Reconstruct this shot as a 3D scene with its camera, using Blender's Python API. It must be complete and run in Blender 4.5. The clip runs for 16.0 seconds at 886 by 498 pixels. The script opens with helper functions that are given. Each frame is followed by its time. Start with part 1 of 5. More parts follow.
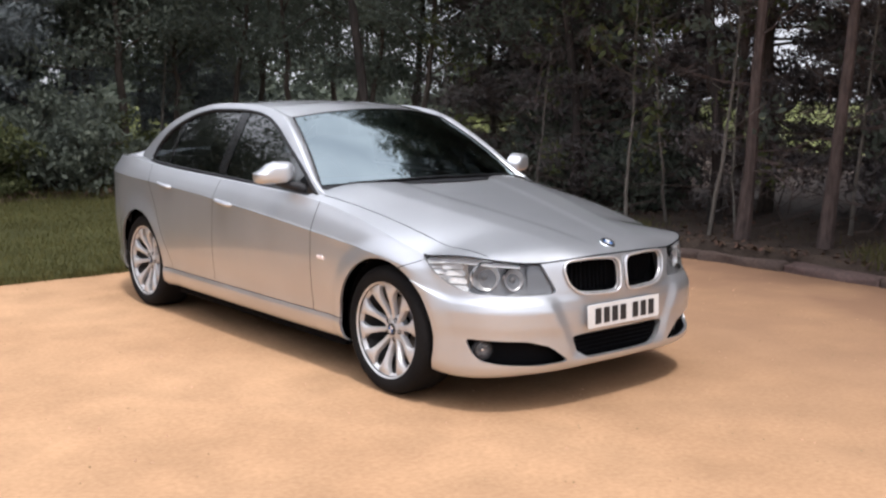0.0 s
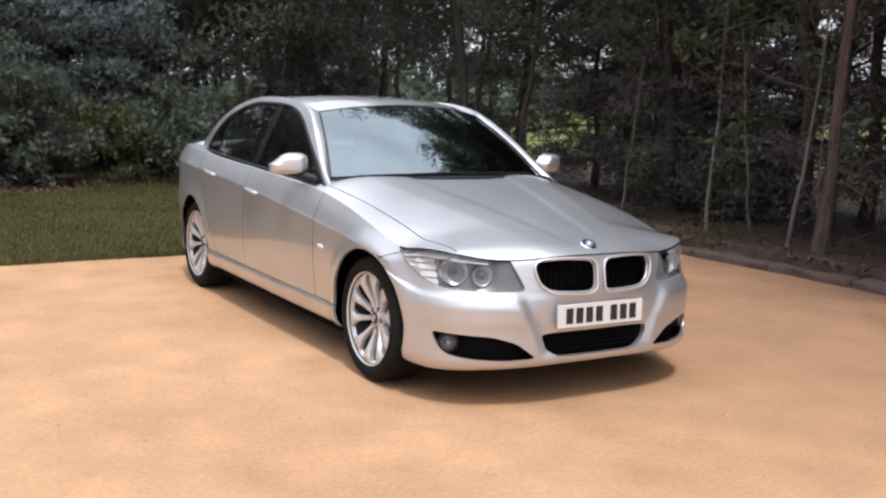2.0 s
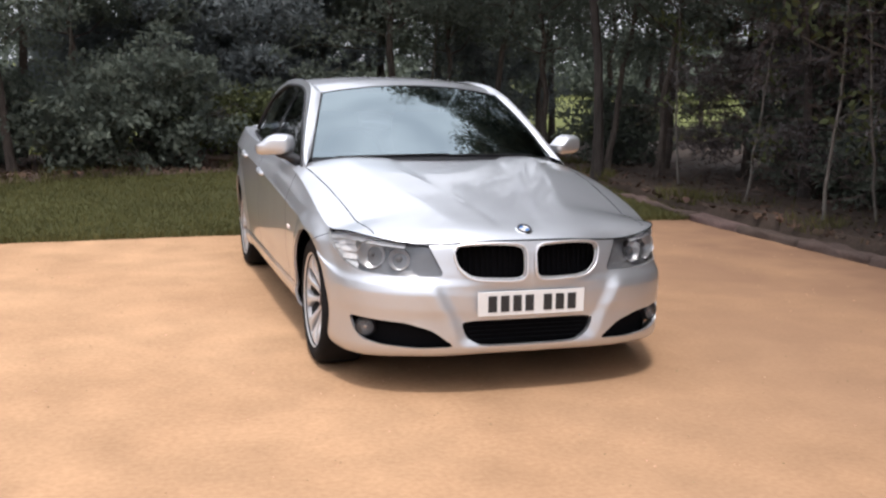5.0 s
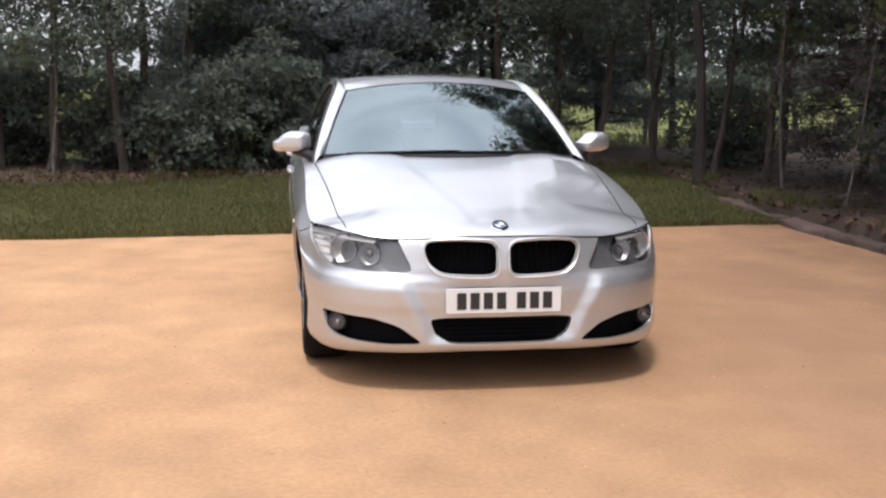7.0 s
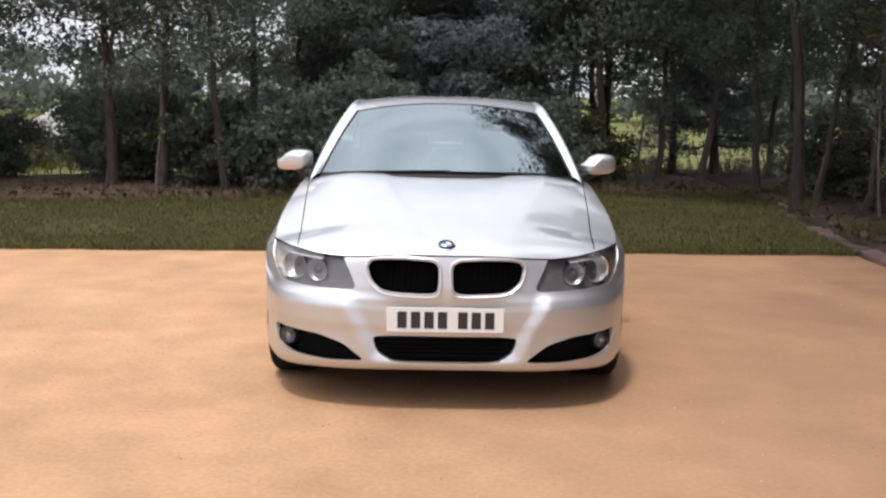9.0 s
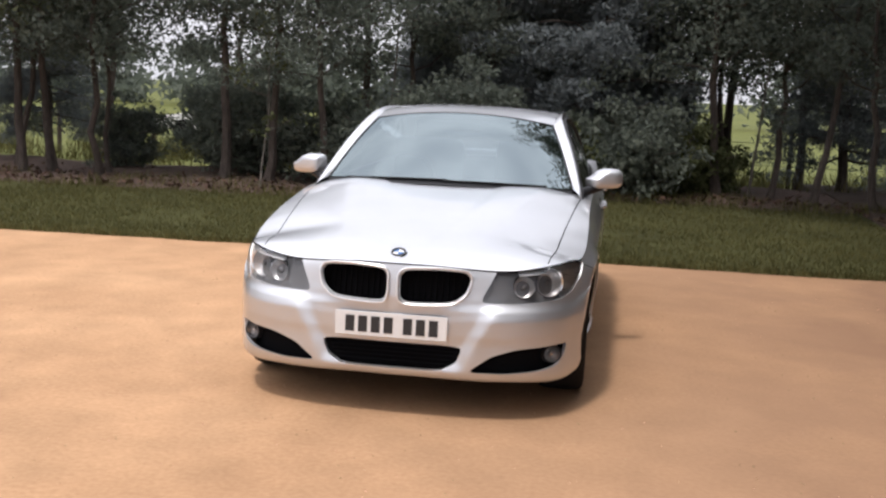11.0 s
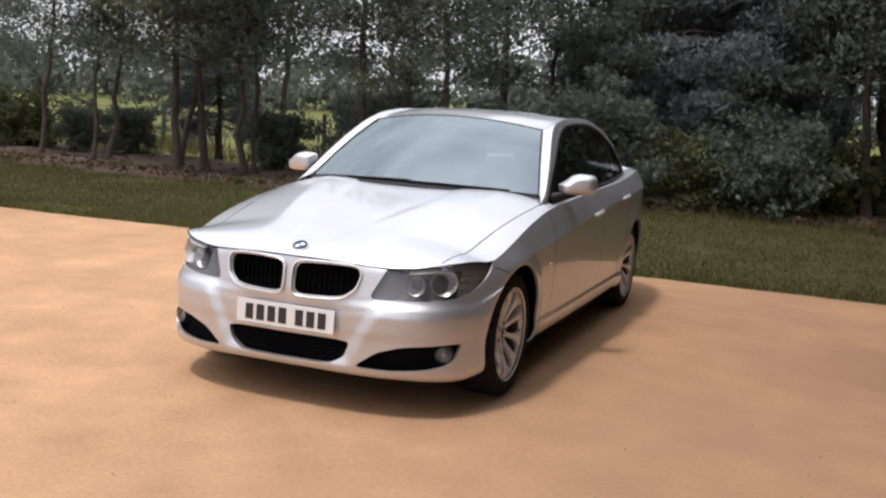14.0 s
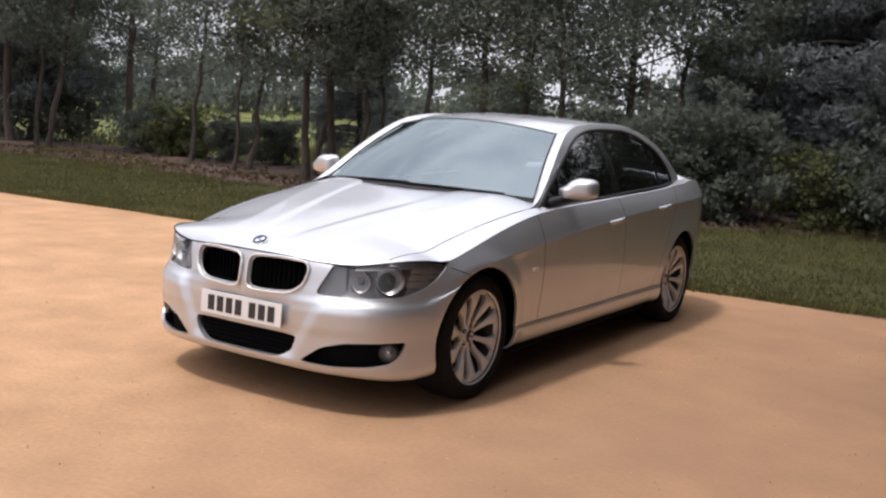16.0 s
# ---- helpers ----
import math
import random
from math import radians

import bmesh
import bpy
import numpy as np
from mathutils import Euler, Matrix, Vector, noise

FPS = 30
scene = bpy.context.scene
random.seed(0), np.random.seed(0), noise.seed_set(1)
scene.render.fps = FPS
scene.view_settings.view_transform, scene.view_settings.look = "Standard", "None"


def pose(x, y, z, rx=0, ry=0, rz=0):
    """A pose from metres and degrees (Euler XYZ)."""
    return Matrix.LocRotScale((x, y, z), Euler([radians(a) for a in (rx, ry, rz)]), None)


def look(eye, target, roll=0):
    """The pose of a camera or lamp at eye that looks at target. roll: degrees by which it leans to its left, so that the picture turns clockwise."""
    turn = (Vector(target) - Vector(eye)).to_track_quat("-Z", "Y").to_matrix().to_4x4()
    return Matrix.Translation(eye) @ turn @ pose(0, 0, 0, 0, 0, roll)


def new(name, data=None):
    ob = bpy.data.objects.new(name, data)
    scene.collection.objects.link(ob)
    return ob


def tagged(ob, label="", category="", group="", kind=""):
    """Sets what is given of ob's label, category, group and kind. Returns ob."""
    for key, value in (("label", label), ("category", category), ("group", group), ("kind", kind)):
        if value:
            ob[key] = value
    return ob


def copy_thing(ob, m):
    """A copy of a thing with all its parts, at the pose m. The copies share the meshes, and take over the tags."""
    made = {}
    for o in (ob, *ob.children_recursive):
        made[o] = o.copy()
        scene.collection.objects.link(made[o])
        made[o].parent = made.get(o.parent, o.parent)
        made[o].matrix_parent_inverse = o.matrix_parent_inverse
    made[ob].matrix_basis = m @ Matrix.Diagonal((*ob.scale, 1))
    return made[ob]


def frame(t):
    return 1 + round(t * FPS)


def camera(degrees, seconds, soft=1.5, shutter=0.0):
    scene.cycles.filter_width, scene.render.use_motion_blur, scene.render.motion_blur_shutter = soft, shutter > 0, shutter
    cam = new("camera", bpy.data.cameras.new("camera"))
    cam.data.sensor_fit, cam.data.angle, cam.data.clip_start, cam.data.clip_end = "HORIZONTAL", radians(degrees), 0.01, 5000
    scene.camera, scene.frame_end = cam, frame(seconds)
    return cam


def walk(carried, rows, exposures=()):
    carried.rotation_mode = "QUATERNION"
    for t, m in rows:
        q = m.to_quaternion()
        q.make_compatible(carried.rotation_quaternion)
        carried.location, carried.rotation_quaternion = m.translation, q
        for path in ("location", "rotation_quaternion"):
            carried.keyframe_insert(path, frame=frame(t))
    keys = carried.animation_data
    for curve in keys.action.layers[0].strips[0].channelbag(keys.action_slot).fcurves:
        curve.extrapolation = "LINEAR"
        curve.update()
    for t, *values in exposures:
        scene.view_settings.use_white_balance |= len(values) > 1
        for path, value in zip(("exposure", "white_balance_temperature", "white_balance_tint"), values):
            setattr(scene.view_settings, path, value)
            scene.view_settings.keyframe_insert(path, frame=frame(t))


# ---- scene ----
# camera: hand-held, sidestepping round the front of a parked car
cam = camera(47.0, 16.0, soft=2.4)
PATH = [
    (0, (-3.763, -3.878, 1.416), (-2.488, -2.363, 1.13), 0.5),
    (0.5, (-3.607, -3.998, 1.424), (-2.393, -2.433, 1.147), 1.6),
    (1, (-3.491, -4.135, 1.432), (-2.334, -2.528, 1.15), 2.7),
    (1.5, (-3.328, -4.349, 1.418), (-2.263, -2.682, 1.123), 2.2),
    (2, (-3.15, -4.467, 1.419), (-2.122, -2.776, 1.128), 2.0),
    (2.5, (-2.908, -4.507, 1.409), (-1.924, -2.788, 1.133), 2.9),
    (3, (-2.714, -4.59, 1.419), (-1.789, -2.84, 1.127), 2.4),
    (3.5, (-2.477, -4.767, 1.411), (-1.655, -2.967, 1.119), 2.2),
    (4, (-2.257, -4.886, 1.402), (-1.495, -3.059, 1.115), 1.8),
    (4.5, (-1.986, -4.916, 1.428), (-1.308, -3.059, 1.12), 1.7),
    (5, (-1.781, -4.943, 1.432), (-1.174, -3.067, 1.098), 1.2),
    (7.5, (-0.725, -5.15, 1.38), (-0.488, -3.19, 1.063), 1.0),
    (8, (-0.484, -5.216, 1.389), (-0.316, -3.246, 1.086), 1.3),
    (8.5, (-0.249, -5.169, 1.375), (-0.164, -3.192, 1.086), 0.9),
    (11, (0.93, -5.193, 1.46), (0.619, -3.24, 1.167), 2.5),
    (11.5, (1.197, -5.157, 1.457), (0.799, -3.22, 1.16), 2.1),
    (12, (1.422, -5.133, 1.456), (0.948, -3.211, 1.166), 2.8),
    (12.5, (1.636, -5.044, 1.436), (1.102, -3.14, 1.136), 2.4),
    (13, (1.872, -4.971, 1.457), (1.266, -3.092, 1.139), 3.8),
    (13.5, (2.116, -4.879, 1.448), (1.453, -3.019, 1.131), 3.0),
    (14, (2.387, -4.81, 1.459), (1.653, -2.971, 1.172), 3.4),
    (14.5, (2.627, -4.68, 1.442), (1.829, -2.866, 1.172), 2.5),
    (15, (2.845, -4.525, 1.46), (1.952, -2.758, 1.182), 3.7),
    (15.5, (3.103, -4.394, 1.44), (2.131, -2.666, 1.179), 3.0),
    (16, (3.349, -4.268, 1.422), (2.285, -2.596, 1.151), 3.6),
]
walk(cam, [(t, look(eye, target, roll)) for t, eye, target, roll in PATH],
     [(0.0, 0.26, 6250, 13), (5.0, 0.25, 6270, 13), (9.0, 0.20, 6420, 14), (12.0, 0.14, 6480, 14), (16.0, 0.12, 6420, 16)])


# ---------------------------------------------------------------- light
SUN_ELEV, SUN_AZIM = 69.0, -154.0      # degrees; azimuth from +y, minus is towards -x
sun_dir = Vector((math.sin(radians(SUN_AZIM)) * math.cos(radians(SUN_ELEV)),
                  math.cos(radians(SUN_AZIM)) * math.cos(radians(SUN_ELEV)), math.sin(radians(SUN_ELEV))))
sun = new("sun", bpy.data.lights.new("sun", "SUN"))
sun.data.energy, sun.data.angle, sun.data.color = 2.4, radians(6), (1.0, 0.95, 0.88)
sun.matrix_world = look(sun_dir * 60, (0, 0, 0))

world = bpy.data.worlds.new("sky")
scene.world = world
world.use_nodes = True
wn, wl = world.node_tree.nodes, world.node_tree.links
wn.clear()
w_out, w_bg = wn.new("ShaderNodeOutputWorld"), wn.new("ShaderNodeBackground")
w_sky = wn.new("ShaderNodeTexSky")
w_sky.sky_type, w_sky.sun_disc = "NISHITA", False
w_sky.sun_elevation, w_sky.sun_rotation = radians(SUN_ELEV), radians(SUN_AZIM)
w_sky.air_density, w_sky.dust_density = 1.0, 2.0
w_co, w_map = wn.new("ShaderNodeTexCoord"), wn.new("ShaderNodeMapping")
w_map.inputs["Scale"].default_value = (1.6, 1.6, 4.0)
w_noise, w_ramp, w_mix = wn.new("ShaderNodeTexNoise"), wn.new("ShaderNodeValToRGB"), wn.new("ShaderNodeMix")
w_noise.inputs["Scale"].default_value, w_noise.inputs["Detail"].default_value = 1.7, 6
w_ramp.color_ramp.elements[0].position, w_ramp.color_ramp.elements[1].position = 0.30, 0.62
w_ramp.color_ramp.elements[0].color = (0.66, 0.66, 0.66, 1)
w_mix.data_type = "RGBA"
w_mix.inputs[7].default_value = (13.2, 13.5, 14.2, 1)       # thin bright cloud over the blue
wl.new(w_co.outputs["Generated"], w_map.inputs["Vector"])
wl.new(w_map.outputs["Vector"], w_noise.inputs["Vector"])
wl.new(w_noise.outputs["Fac"], w_ramp.inputs["Fac"])
wl.new(w_ramp.outputs["Color"], w_mix.inputs[0])
wl.new(w_sky.outputs["Color"], w_mix.inputs[6])
w_sep, w_rise, w_dome = wn.new("ShaderNodeSeparateXYZ"), wn.new("ShaderNodeMapRange"), wn.new("ShaderNodeVectorMath")
w_rise.inputs["To Min"].default_value, w_rise.inputs["To Max"].default_value = 0.55, 1.58      # thin overcast, brightest overhead
w_dome.operation = "SCALE"
wl.new(w_co.outputs["Generated"], w_sep.inputs["Vector"])
wl.new(w_sep.outputs["Z"], w_rise.inputs["Value"])
wl.new(w_mix.outputs[2], w_dome.inputs[0])
wl.new(w_rise.outputs["Result"], w_dome.inputs["Scale"])
wl.new(w_dome.outputs["Vector"], w_bg.inputs["Color"])
w_bg.inputs["Strength"].default_value = 0.096
wl.new(w_bg.outputs["Background"], w_out.inputs["Surface"])
scene.view_settings.exposure = 0.0


# ---------------------------------------------------------------- materials
def mat(name, c1, c2=None, rough=0.6, metal=0.0, scale=6.0, fine=60.0, bump=0.0, dist=0.01, spec=0.5, coat=0.0,
        rand=0.0, island=False, mixfac=0.5, stretch=(1, 1, 1), trans=0.0):
    """A surface of two tones mixed by noise at two scales, with fine relief; rand varies it from piece to piece."""
    m = bpy.data.materials.new(name)
    m.use_nodes = True
    n, l = m.node_tree.nodes, m.node_tree.links
    b = n["Principled BSDF"]
    c2 = c2 or tuple(v * 0.75 for v in c1)
    co, mp = n.new("ShaderNodeTexCoord"), n.new("ShaderNodeMapping")
    mp.inputs["Scale"].default_value = stretch
    l.new(co.outputs["Object"], mp.inputs["Vector"])
    big, small = n.new("ShaderNodeTexNoise"), n.new("ShaderNodeTexNoise")
    big.inputs["Scale"].default_value, big.inputs["Detail"].default_value = scale, 5
    small.inputs["Scale"].default_value, small.inputs["Detail"].default_value = fine, 4
    for t in (big, small):
        l.new(mp.outputs["Vector"], t.inputs["Vector"])
    add = n.new("ShaderNodeMath")
    add.operation = "MULTIPLY_ADD"
    add.inputs[1].default_value = 0.5
    l.new(small.outputs["Fac"], add.inputs[0])
    half = n.new("ShaderNodeMath")
    half.operation = "MULTIPLY"
    half.inputs[1].default_value = 0.5
    l.new(big.outputs["Fac"], half.inputs[0])
    l.new(half.outputs[0], add.inputs[2])
    ramp = n.new("ShaderNodeValToRGB")
    ramp.color_ramp.elements[0].position, ramp.color_ramp.elements[1].position = mixfac - 0.13, mixfac + 0.13
    ramp.color_ramp.elements[0].color, ramp.color_ramp.elements[1].color = (*c2, 1), (*c1, 1)
    l.new(add.outputs[0], ramp.inputs["Fac"])
    out = ramp.outputs["Color"]
    if rand:
        hsv = n.new("ShaderNodeHueSaturation")
        src = n.new("ShaderNodeNewGeometry" if island else "ShaderNodeObjectInfo")
        rnd = src.outputs["Random Per Island" if island else "Random"]
        mr = n.new("ShaderNodeMapRange")
        mr.inputs["To Min"].default_value, mr.inputs["To Max"].default_value = 1 - rand, 1 + rand
        l.new(rnd, mr.inputs["Value"])
        l.new(mr.outputs["Result"], hsv.inputs["Value"])
        mh = n.new("ShaderNodeMapRange")
        mh.inputs["To Min"].default_value, mh.inputs["To Max"].default_value = 0.5 + 0.045 * rand, 0.5 - 0.06 * rand
        l.new(rnd, mh.inputs["Value"])
        l.new(mh.outputs["Result"], hsv.inputs["Hue"])
        l.new(out, hsv.inputs["Color"])
        out = hsv.outputs["Color"]
    l.new(out, b.inputs["Base Color"])
    b.inputs["Metallic"].default_value = metal
    b.inputs["Specular IOR Level"].default_value = spec
    b.inputs["Coat Weight"].default_value = coat
    b.inputs["Coat Roughness"].default_value = 0.04
    rr = n.new("ShaderNodeMapRange")
    rr.inputs["To Min"].default_value, rr.inputs["To Max"].default_value = max(rough - 0.07, 0.02), min(rough + 0.07, 1)
    l.new(add.outputs[0], rr.inputs["Value"])
    l.new(rr.outputs["Result"], b.inputs["Roughness"])
    if bump:
        bp = n.new("ShaderNodeBump")
        bp.inputs["Strength"].default_value, bp.inputs["Distance"].default_value = bump, dist
        l.new(add.outputs[0], bp.inputs["Height"])
        l.new(bp.outputs["Normal"], b.inputs["Normal"])
    if trans:
        tr, ms = n.new("ShaderNodeBsdfTranslucent"), n.new("ShaderNodeMixShader")
        l.new(out, tr.inputs["Color"])
        ms.inputs["Fac"].default_value = trans
        l.new(b.outputs["BSDF"], ms.inputs[1])
        l.new(tr.outputs["BSDF"], ms.inputs[2])
        l.new(ms.outputs["Shader"], n["Material Output"].inputs["Surface"])
    return m


def glass(name, tint, gloss=1.0, ior=1.5, rough=0.0):
    """A thin pane: tinted see-through, with mirror gloss that grows towards grazing."""
    m = bpy.data.materials.new(name)
    m.use_nodes = True
    n, l = m.node_tree.nodes, m.node_tree.links
    n.remove(n["Principled BSDF"])
    tr, gl, ms, fr = (n.new("ShaderNodeBsdfTransparent"), n.new("ShaderNodeBsdfGlossy"), n.new("ShaderNodeMixShader"),
                      n.new("ShaderNodeFresnel"))
    tr.inputs["Color"].default_value = (*tint, 1)
    gl.inputs["Roughness"].default_value = rough
    gl.inputs["Color"].default_value = (*gloss, 1) if isinstance(gloss, tuple) else (gloss, gloss, gloss, 1)
    fr.inputs["IOR"].default_value = ior
    l.new(fr.outputs["Fac"], ms.inputs["Fac"])
    l.new(tr.outputs["BSDF"], ms.inputs[1])
    l.new(gl.outputs["BSDF"], ms.inputs[2])
    l.new(ms.outputs["Shader"], n["Material Output"].inputs["Surface"])
    return m


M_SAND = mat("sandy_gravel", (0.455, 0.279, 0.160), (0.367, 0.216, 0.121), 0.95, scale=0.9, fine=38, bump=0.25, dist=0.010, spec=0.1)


def mottle(m, scale, lo, hi):
    """Broad pale and dark patches over a surface."""
    n, l = m.node_tree.nodes, m.node_tree.links
    b = n["Principled BSDF"]
    src = b.inputs["Base Color"].links[0].from_socket
    co, t, mr, hsv = n.new("ShaderNodeTexCoord"), n.new("ShaderNodeTexNoise"), n.new("ShaderNodeMapRange"), n.new("ShaderNodeHueSaturation")
    t.inputs["Scale"].default_value, t.inputs["Detail"].default_value, t.inputs["Distortion"].default_value = scale, 8, 0.15
    mr.inputs["From Min"].default_value, mr.inputs["From Max"].default_value = 0.3, 0.7
    mr.inputs["To Min"].default_value, mr.inputs["To Max"].default_value = lo, hi
    l.new(co.outputs["Object"], t.inputs["Vector"])
    l.new(t.outputs["Fac"], mr.inputs["Value"])
    l.new(mr.outputs["Result"], hsv.inputs["Value"])
    l.new(src, hsv.inputs["Color"])
    l.new(hsv.outputs["Color"], b.inputs["Base Color"])


mottle(M_SAND, 2.6, 0.86, 1.12)


def wood_shade(m, colour, x0, x1):
    """The wood's shade painted into the colour: patchy dark brown, stronger towards the trees."""
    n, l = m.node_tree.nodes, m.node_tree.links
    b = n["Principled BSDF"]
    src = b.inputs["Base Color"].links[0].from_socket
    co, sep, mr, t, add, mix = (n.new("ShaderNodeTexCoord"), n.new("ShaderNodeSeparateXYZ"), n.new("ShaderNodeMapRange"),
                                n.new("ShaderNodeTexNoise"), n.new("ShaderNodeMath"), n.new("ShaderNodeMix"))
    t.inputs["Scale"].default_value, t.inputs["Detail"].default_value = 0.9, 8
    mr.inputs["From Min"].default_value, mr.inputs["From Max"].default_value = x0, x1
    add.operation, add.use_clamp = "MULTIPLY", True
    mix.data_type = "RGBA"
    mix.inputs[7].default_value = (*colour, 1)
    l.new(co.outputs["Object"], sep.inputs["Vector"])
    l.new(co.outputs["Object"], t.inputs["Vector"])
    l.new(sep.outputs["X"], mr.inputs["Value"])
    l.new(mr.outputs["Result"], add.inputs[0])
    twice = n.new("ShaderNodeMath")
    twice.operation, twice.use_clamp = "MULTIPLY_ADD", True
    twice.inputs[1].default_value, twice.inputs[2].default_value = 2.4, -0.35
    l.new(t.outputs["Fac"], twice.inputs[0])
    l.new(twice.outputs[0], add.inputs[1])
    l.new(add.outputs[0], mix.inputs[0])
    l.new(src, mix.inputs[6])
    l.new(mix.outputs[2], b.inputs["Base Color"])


wood_shade(M_SAND, (0.226, 0.131, 0.082), -0.5, 3.2)
M_FIELD = mat("meadow", (0.128, 0.136, 0.043), (0.085, 0.095, 0.031), 0.95, scale=0.25, fine=3, bump=0.3, dist=0.05, spec=0.1)
M_TURF = mat("turf_soil", (0.064, 0.064, 0.024), (0.038, 0.038, 0.015), 0.95, scale=1.2, fine=30, bump=0.6, dist=0.02, spec=0.1)
M_GRASS = mat("grass_blade", (0.117, 0.111, 0.038), (0.083, 0.080, 0.027), 0.7, scale=0.8, fine=4, rand=0.35, island=True, spec=0.2, trans=0.3)
M_LITTER = mat("leaf_litter", (0.078, 0.057, 0.045), (0.044, 0.033, 0.027), 0.95, scale=2.5, fine=40, bump=0.8, dist=0.03, spec=0.1)
M_BELT = mat("reddish_leaf_litter", (0.132, 0.092, 0.077), (0.074, 0.053, 0.044), 0.95, scale=2.0, fine=30, bump=0.8, dist=0.03, spec=0.1)
M_DEADLEAF = mat("dead_leaf", (0.105, 0.066, 0.042), (0.058, 0.038, 0.027), 0.85, scale=3, fine=20, rand=0.4, island=True, spec=0.2)
M_KERB = mat("weathered_edging", (0.113, 0.079, 0.067), (0.063, 0.045, 0.039), 0.9, scale=3, fine=40, bump=0.6, dist=0.01, rand=0.25, spec=0.2)
M_BARK = mat("grey_brown_bark", (0.105, 0.084, 0.072), (0.050, 0.041, 0.036), 0.95, scale=6, fine=30, bump=0.9, dist=0.03, stretch=(1, 1, 0.25), spec=0.1)
# darker copy of the bark, with the wood's shade put into its colour
M_SHADEBARK = mat("shaded_bark", (0.060, 0.050, 0.046), (0.030, 0.026, 0.024), 0.95, scale=6, fine=30, bump=0.9, dist=0.03, stretch=(1, 1, 0.25), spec=0.1)
M_PINEBARK = mat("pine_bark", (0.112, 0.083, 0.075), (0.058, 0.044, 0.040), 0.95, scale=7, fine=30, bump=0.9, dist=0.03, stretch=(1, 1, 0.3), spec=0.1)
M_PALEBARK = mat("pale_birch_bark", (0.18, 0.160, 0.142), (0.095, 0.083, 0.072), 0.9, scale=5, fine=25, bump=0.5, dist=0.015, stretch=(1, 1, 0.5), spec=0.1)
M_LEAF = mat("broad_leaf", (0.160, 0.180, 0.142), (0.106, 0.123, 0.106), 0.8, scale=0.7, fine=3, rand=0.22, island=True, spec=0.08, trans=0.5)
M_LEAFLIT = mat("young_leaf", (0.108, 0.120, 0.053), (0.074, 0.084, 0.040), 0.75, scale=0.7, fine=3, rand=0.27, island=True, spec=0.12, trans=0.35)
M_PALELEAF = mat("pale_leaf", (0.15, 0.168, 0.098), (0.10, 0.115, 0.066), 0.75, scale=0.7, fine=3, rand=0.35, island=True, spec=0.12, trans=0.4)
M_NEEDLE = mat("dark_needle", (0.172, 0.192, 0.195), (0.123, 0.138, 0.144), 0.8, scale=0.7, fine=3, rand=0.22, island=True, spec=0.08, trans=0.4)
M_DUSK = mat("brown_green_needle", (0.146, 0.128, 0.124), (0.104, 0.092, 0.092), 0.75, scale=0.7, fine=3, rand=0.27, island=True, spec=0.12, trans=0.2)
M_TWIG = mat("dead_twig", (0.115, 0.086, 0.076), (0.06, 0.046, 0.040), 0.9, scale=4, fine=20, rand=0.3, island=True, spec=0.1)

M_PAINT = mat("silver_metallic_paint", (0.611, 0.621, 0.645), (0.543, 0.551, 0.574), 0.44, metal=0.85, scale=3, fine=420, coat=1.0)
M_PAINT.node_tree.nodes["Principled BSDF"].inputs["Coat IOR"].default_value = 1.42
M_GAP = mat("dark_gap", (0.006, 0.006, 0.007), None, 0.9, spec=0.05)
M_BLACK = mat("black_plastic", (0.016, 0.016, 0.018), (0.011, 0.011, 0.013), 0.55, spec=0.3, scale=8, fine=200, bump=0.15, dist=0.001)
M_GLOSSBLACK = mat("gloss_black_trim", (0.012, 0.012, 0.013), None, 0.15, scale=5, fine=100)
M_RUBBER = mat("tyre_rubber", (0.009, 0.0085, 0.009), (0.014, 0.013, 0.013), 0.88, scale=6, fine=80, bump=0.3, dist=0.002, spec=0.12)
M_CHROME = mat("bright_chrome", (0.82, 0.82, 0.83), (0.76, 0.76, 0.78), 0.09, metal=1.0, scale=8, fine=100)
M_SATINCHROME = mat("satin_chrome", (0.82, 0.82, 0.83), (0.76, 0.76, 0.78), 0.32, metal=0.7, scale=8, fine=100)
M_ALLOY = mat("silver_alloy", (0.648, 0.648, 0.659), (0.562, 0.562, 0.572), 0.44, metal=0.45, scale=8, fine=150, coat=0.5)
M_DISC = mat("brushed_steel_disc", (0.20, 0.19, 0.185), (0.14, 0.13, 0.12), 0.4, metal=0.9, scale=10, fine=150)
# inside of the rim, much darker than its lip and spokes
M_BARREL = mat("dark_wheel_barrel", (0.060, 0.057, 0.058), (0.035, 0.033, 0.034), 0.6, metal=0.5, scale=10, fine=80)
M_LAMPDARK = mat("grey_lamp_panel", (0.19, 0.19, 0.198), (0.15, 0.15, 0.157), 0.3, metal=0.3, scale=10, fine=60)
M_LAMPBOWL = mat("lamp_housing", (0.36, 0.36, 0.37), (0.29, 0.29, 0.30), 0.26, metal=0.5, scale=10, fine=60)
M_LAMPGREY = mat("satin_lamp_trim", (0.78, 0.78, 0.79), (0.70, 0.70, 0.71), 0.35, metal=0.1, scale=10, fine=60)
M_AMBER = mat("clear_indicator", (0.86, 0.74, 0.70), (0.80, 0.66, 0.62), 0.3, metal=0.0, scale=20, fine=90)
M_REFLECTOR = mat("lamp_reflector", (0.62, 0.62, 0.63), (0.54, 0.54, 0.56), 0.42, metal=0.7, scale=14, fine=70)
M_PLATE = mat("white_plate", (0.70, 0.69, 0.68), (0.64, 0.63, 0.62), 0.4, scale=6, fine=60)
M_INK = mat("black_print", (0.02, 0.02, 0.022), None, 0.5)
M_BLUE = mat("roundel_blue", (0.05, 0.16, 0.42), None, 0.25, coat=0.8)
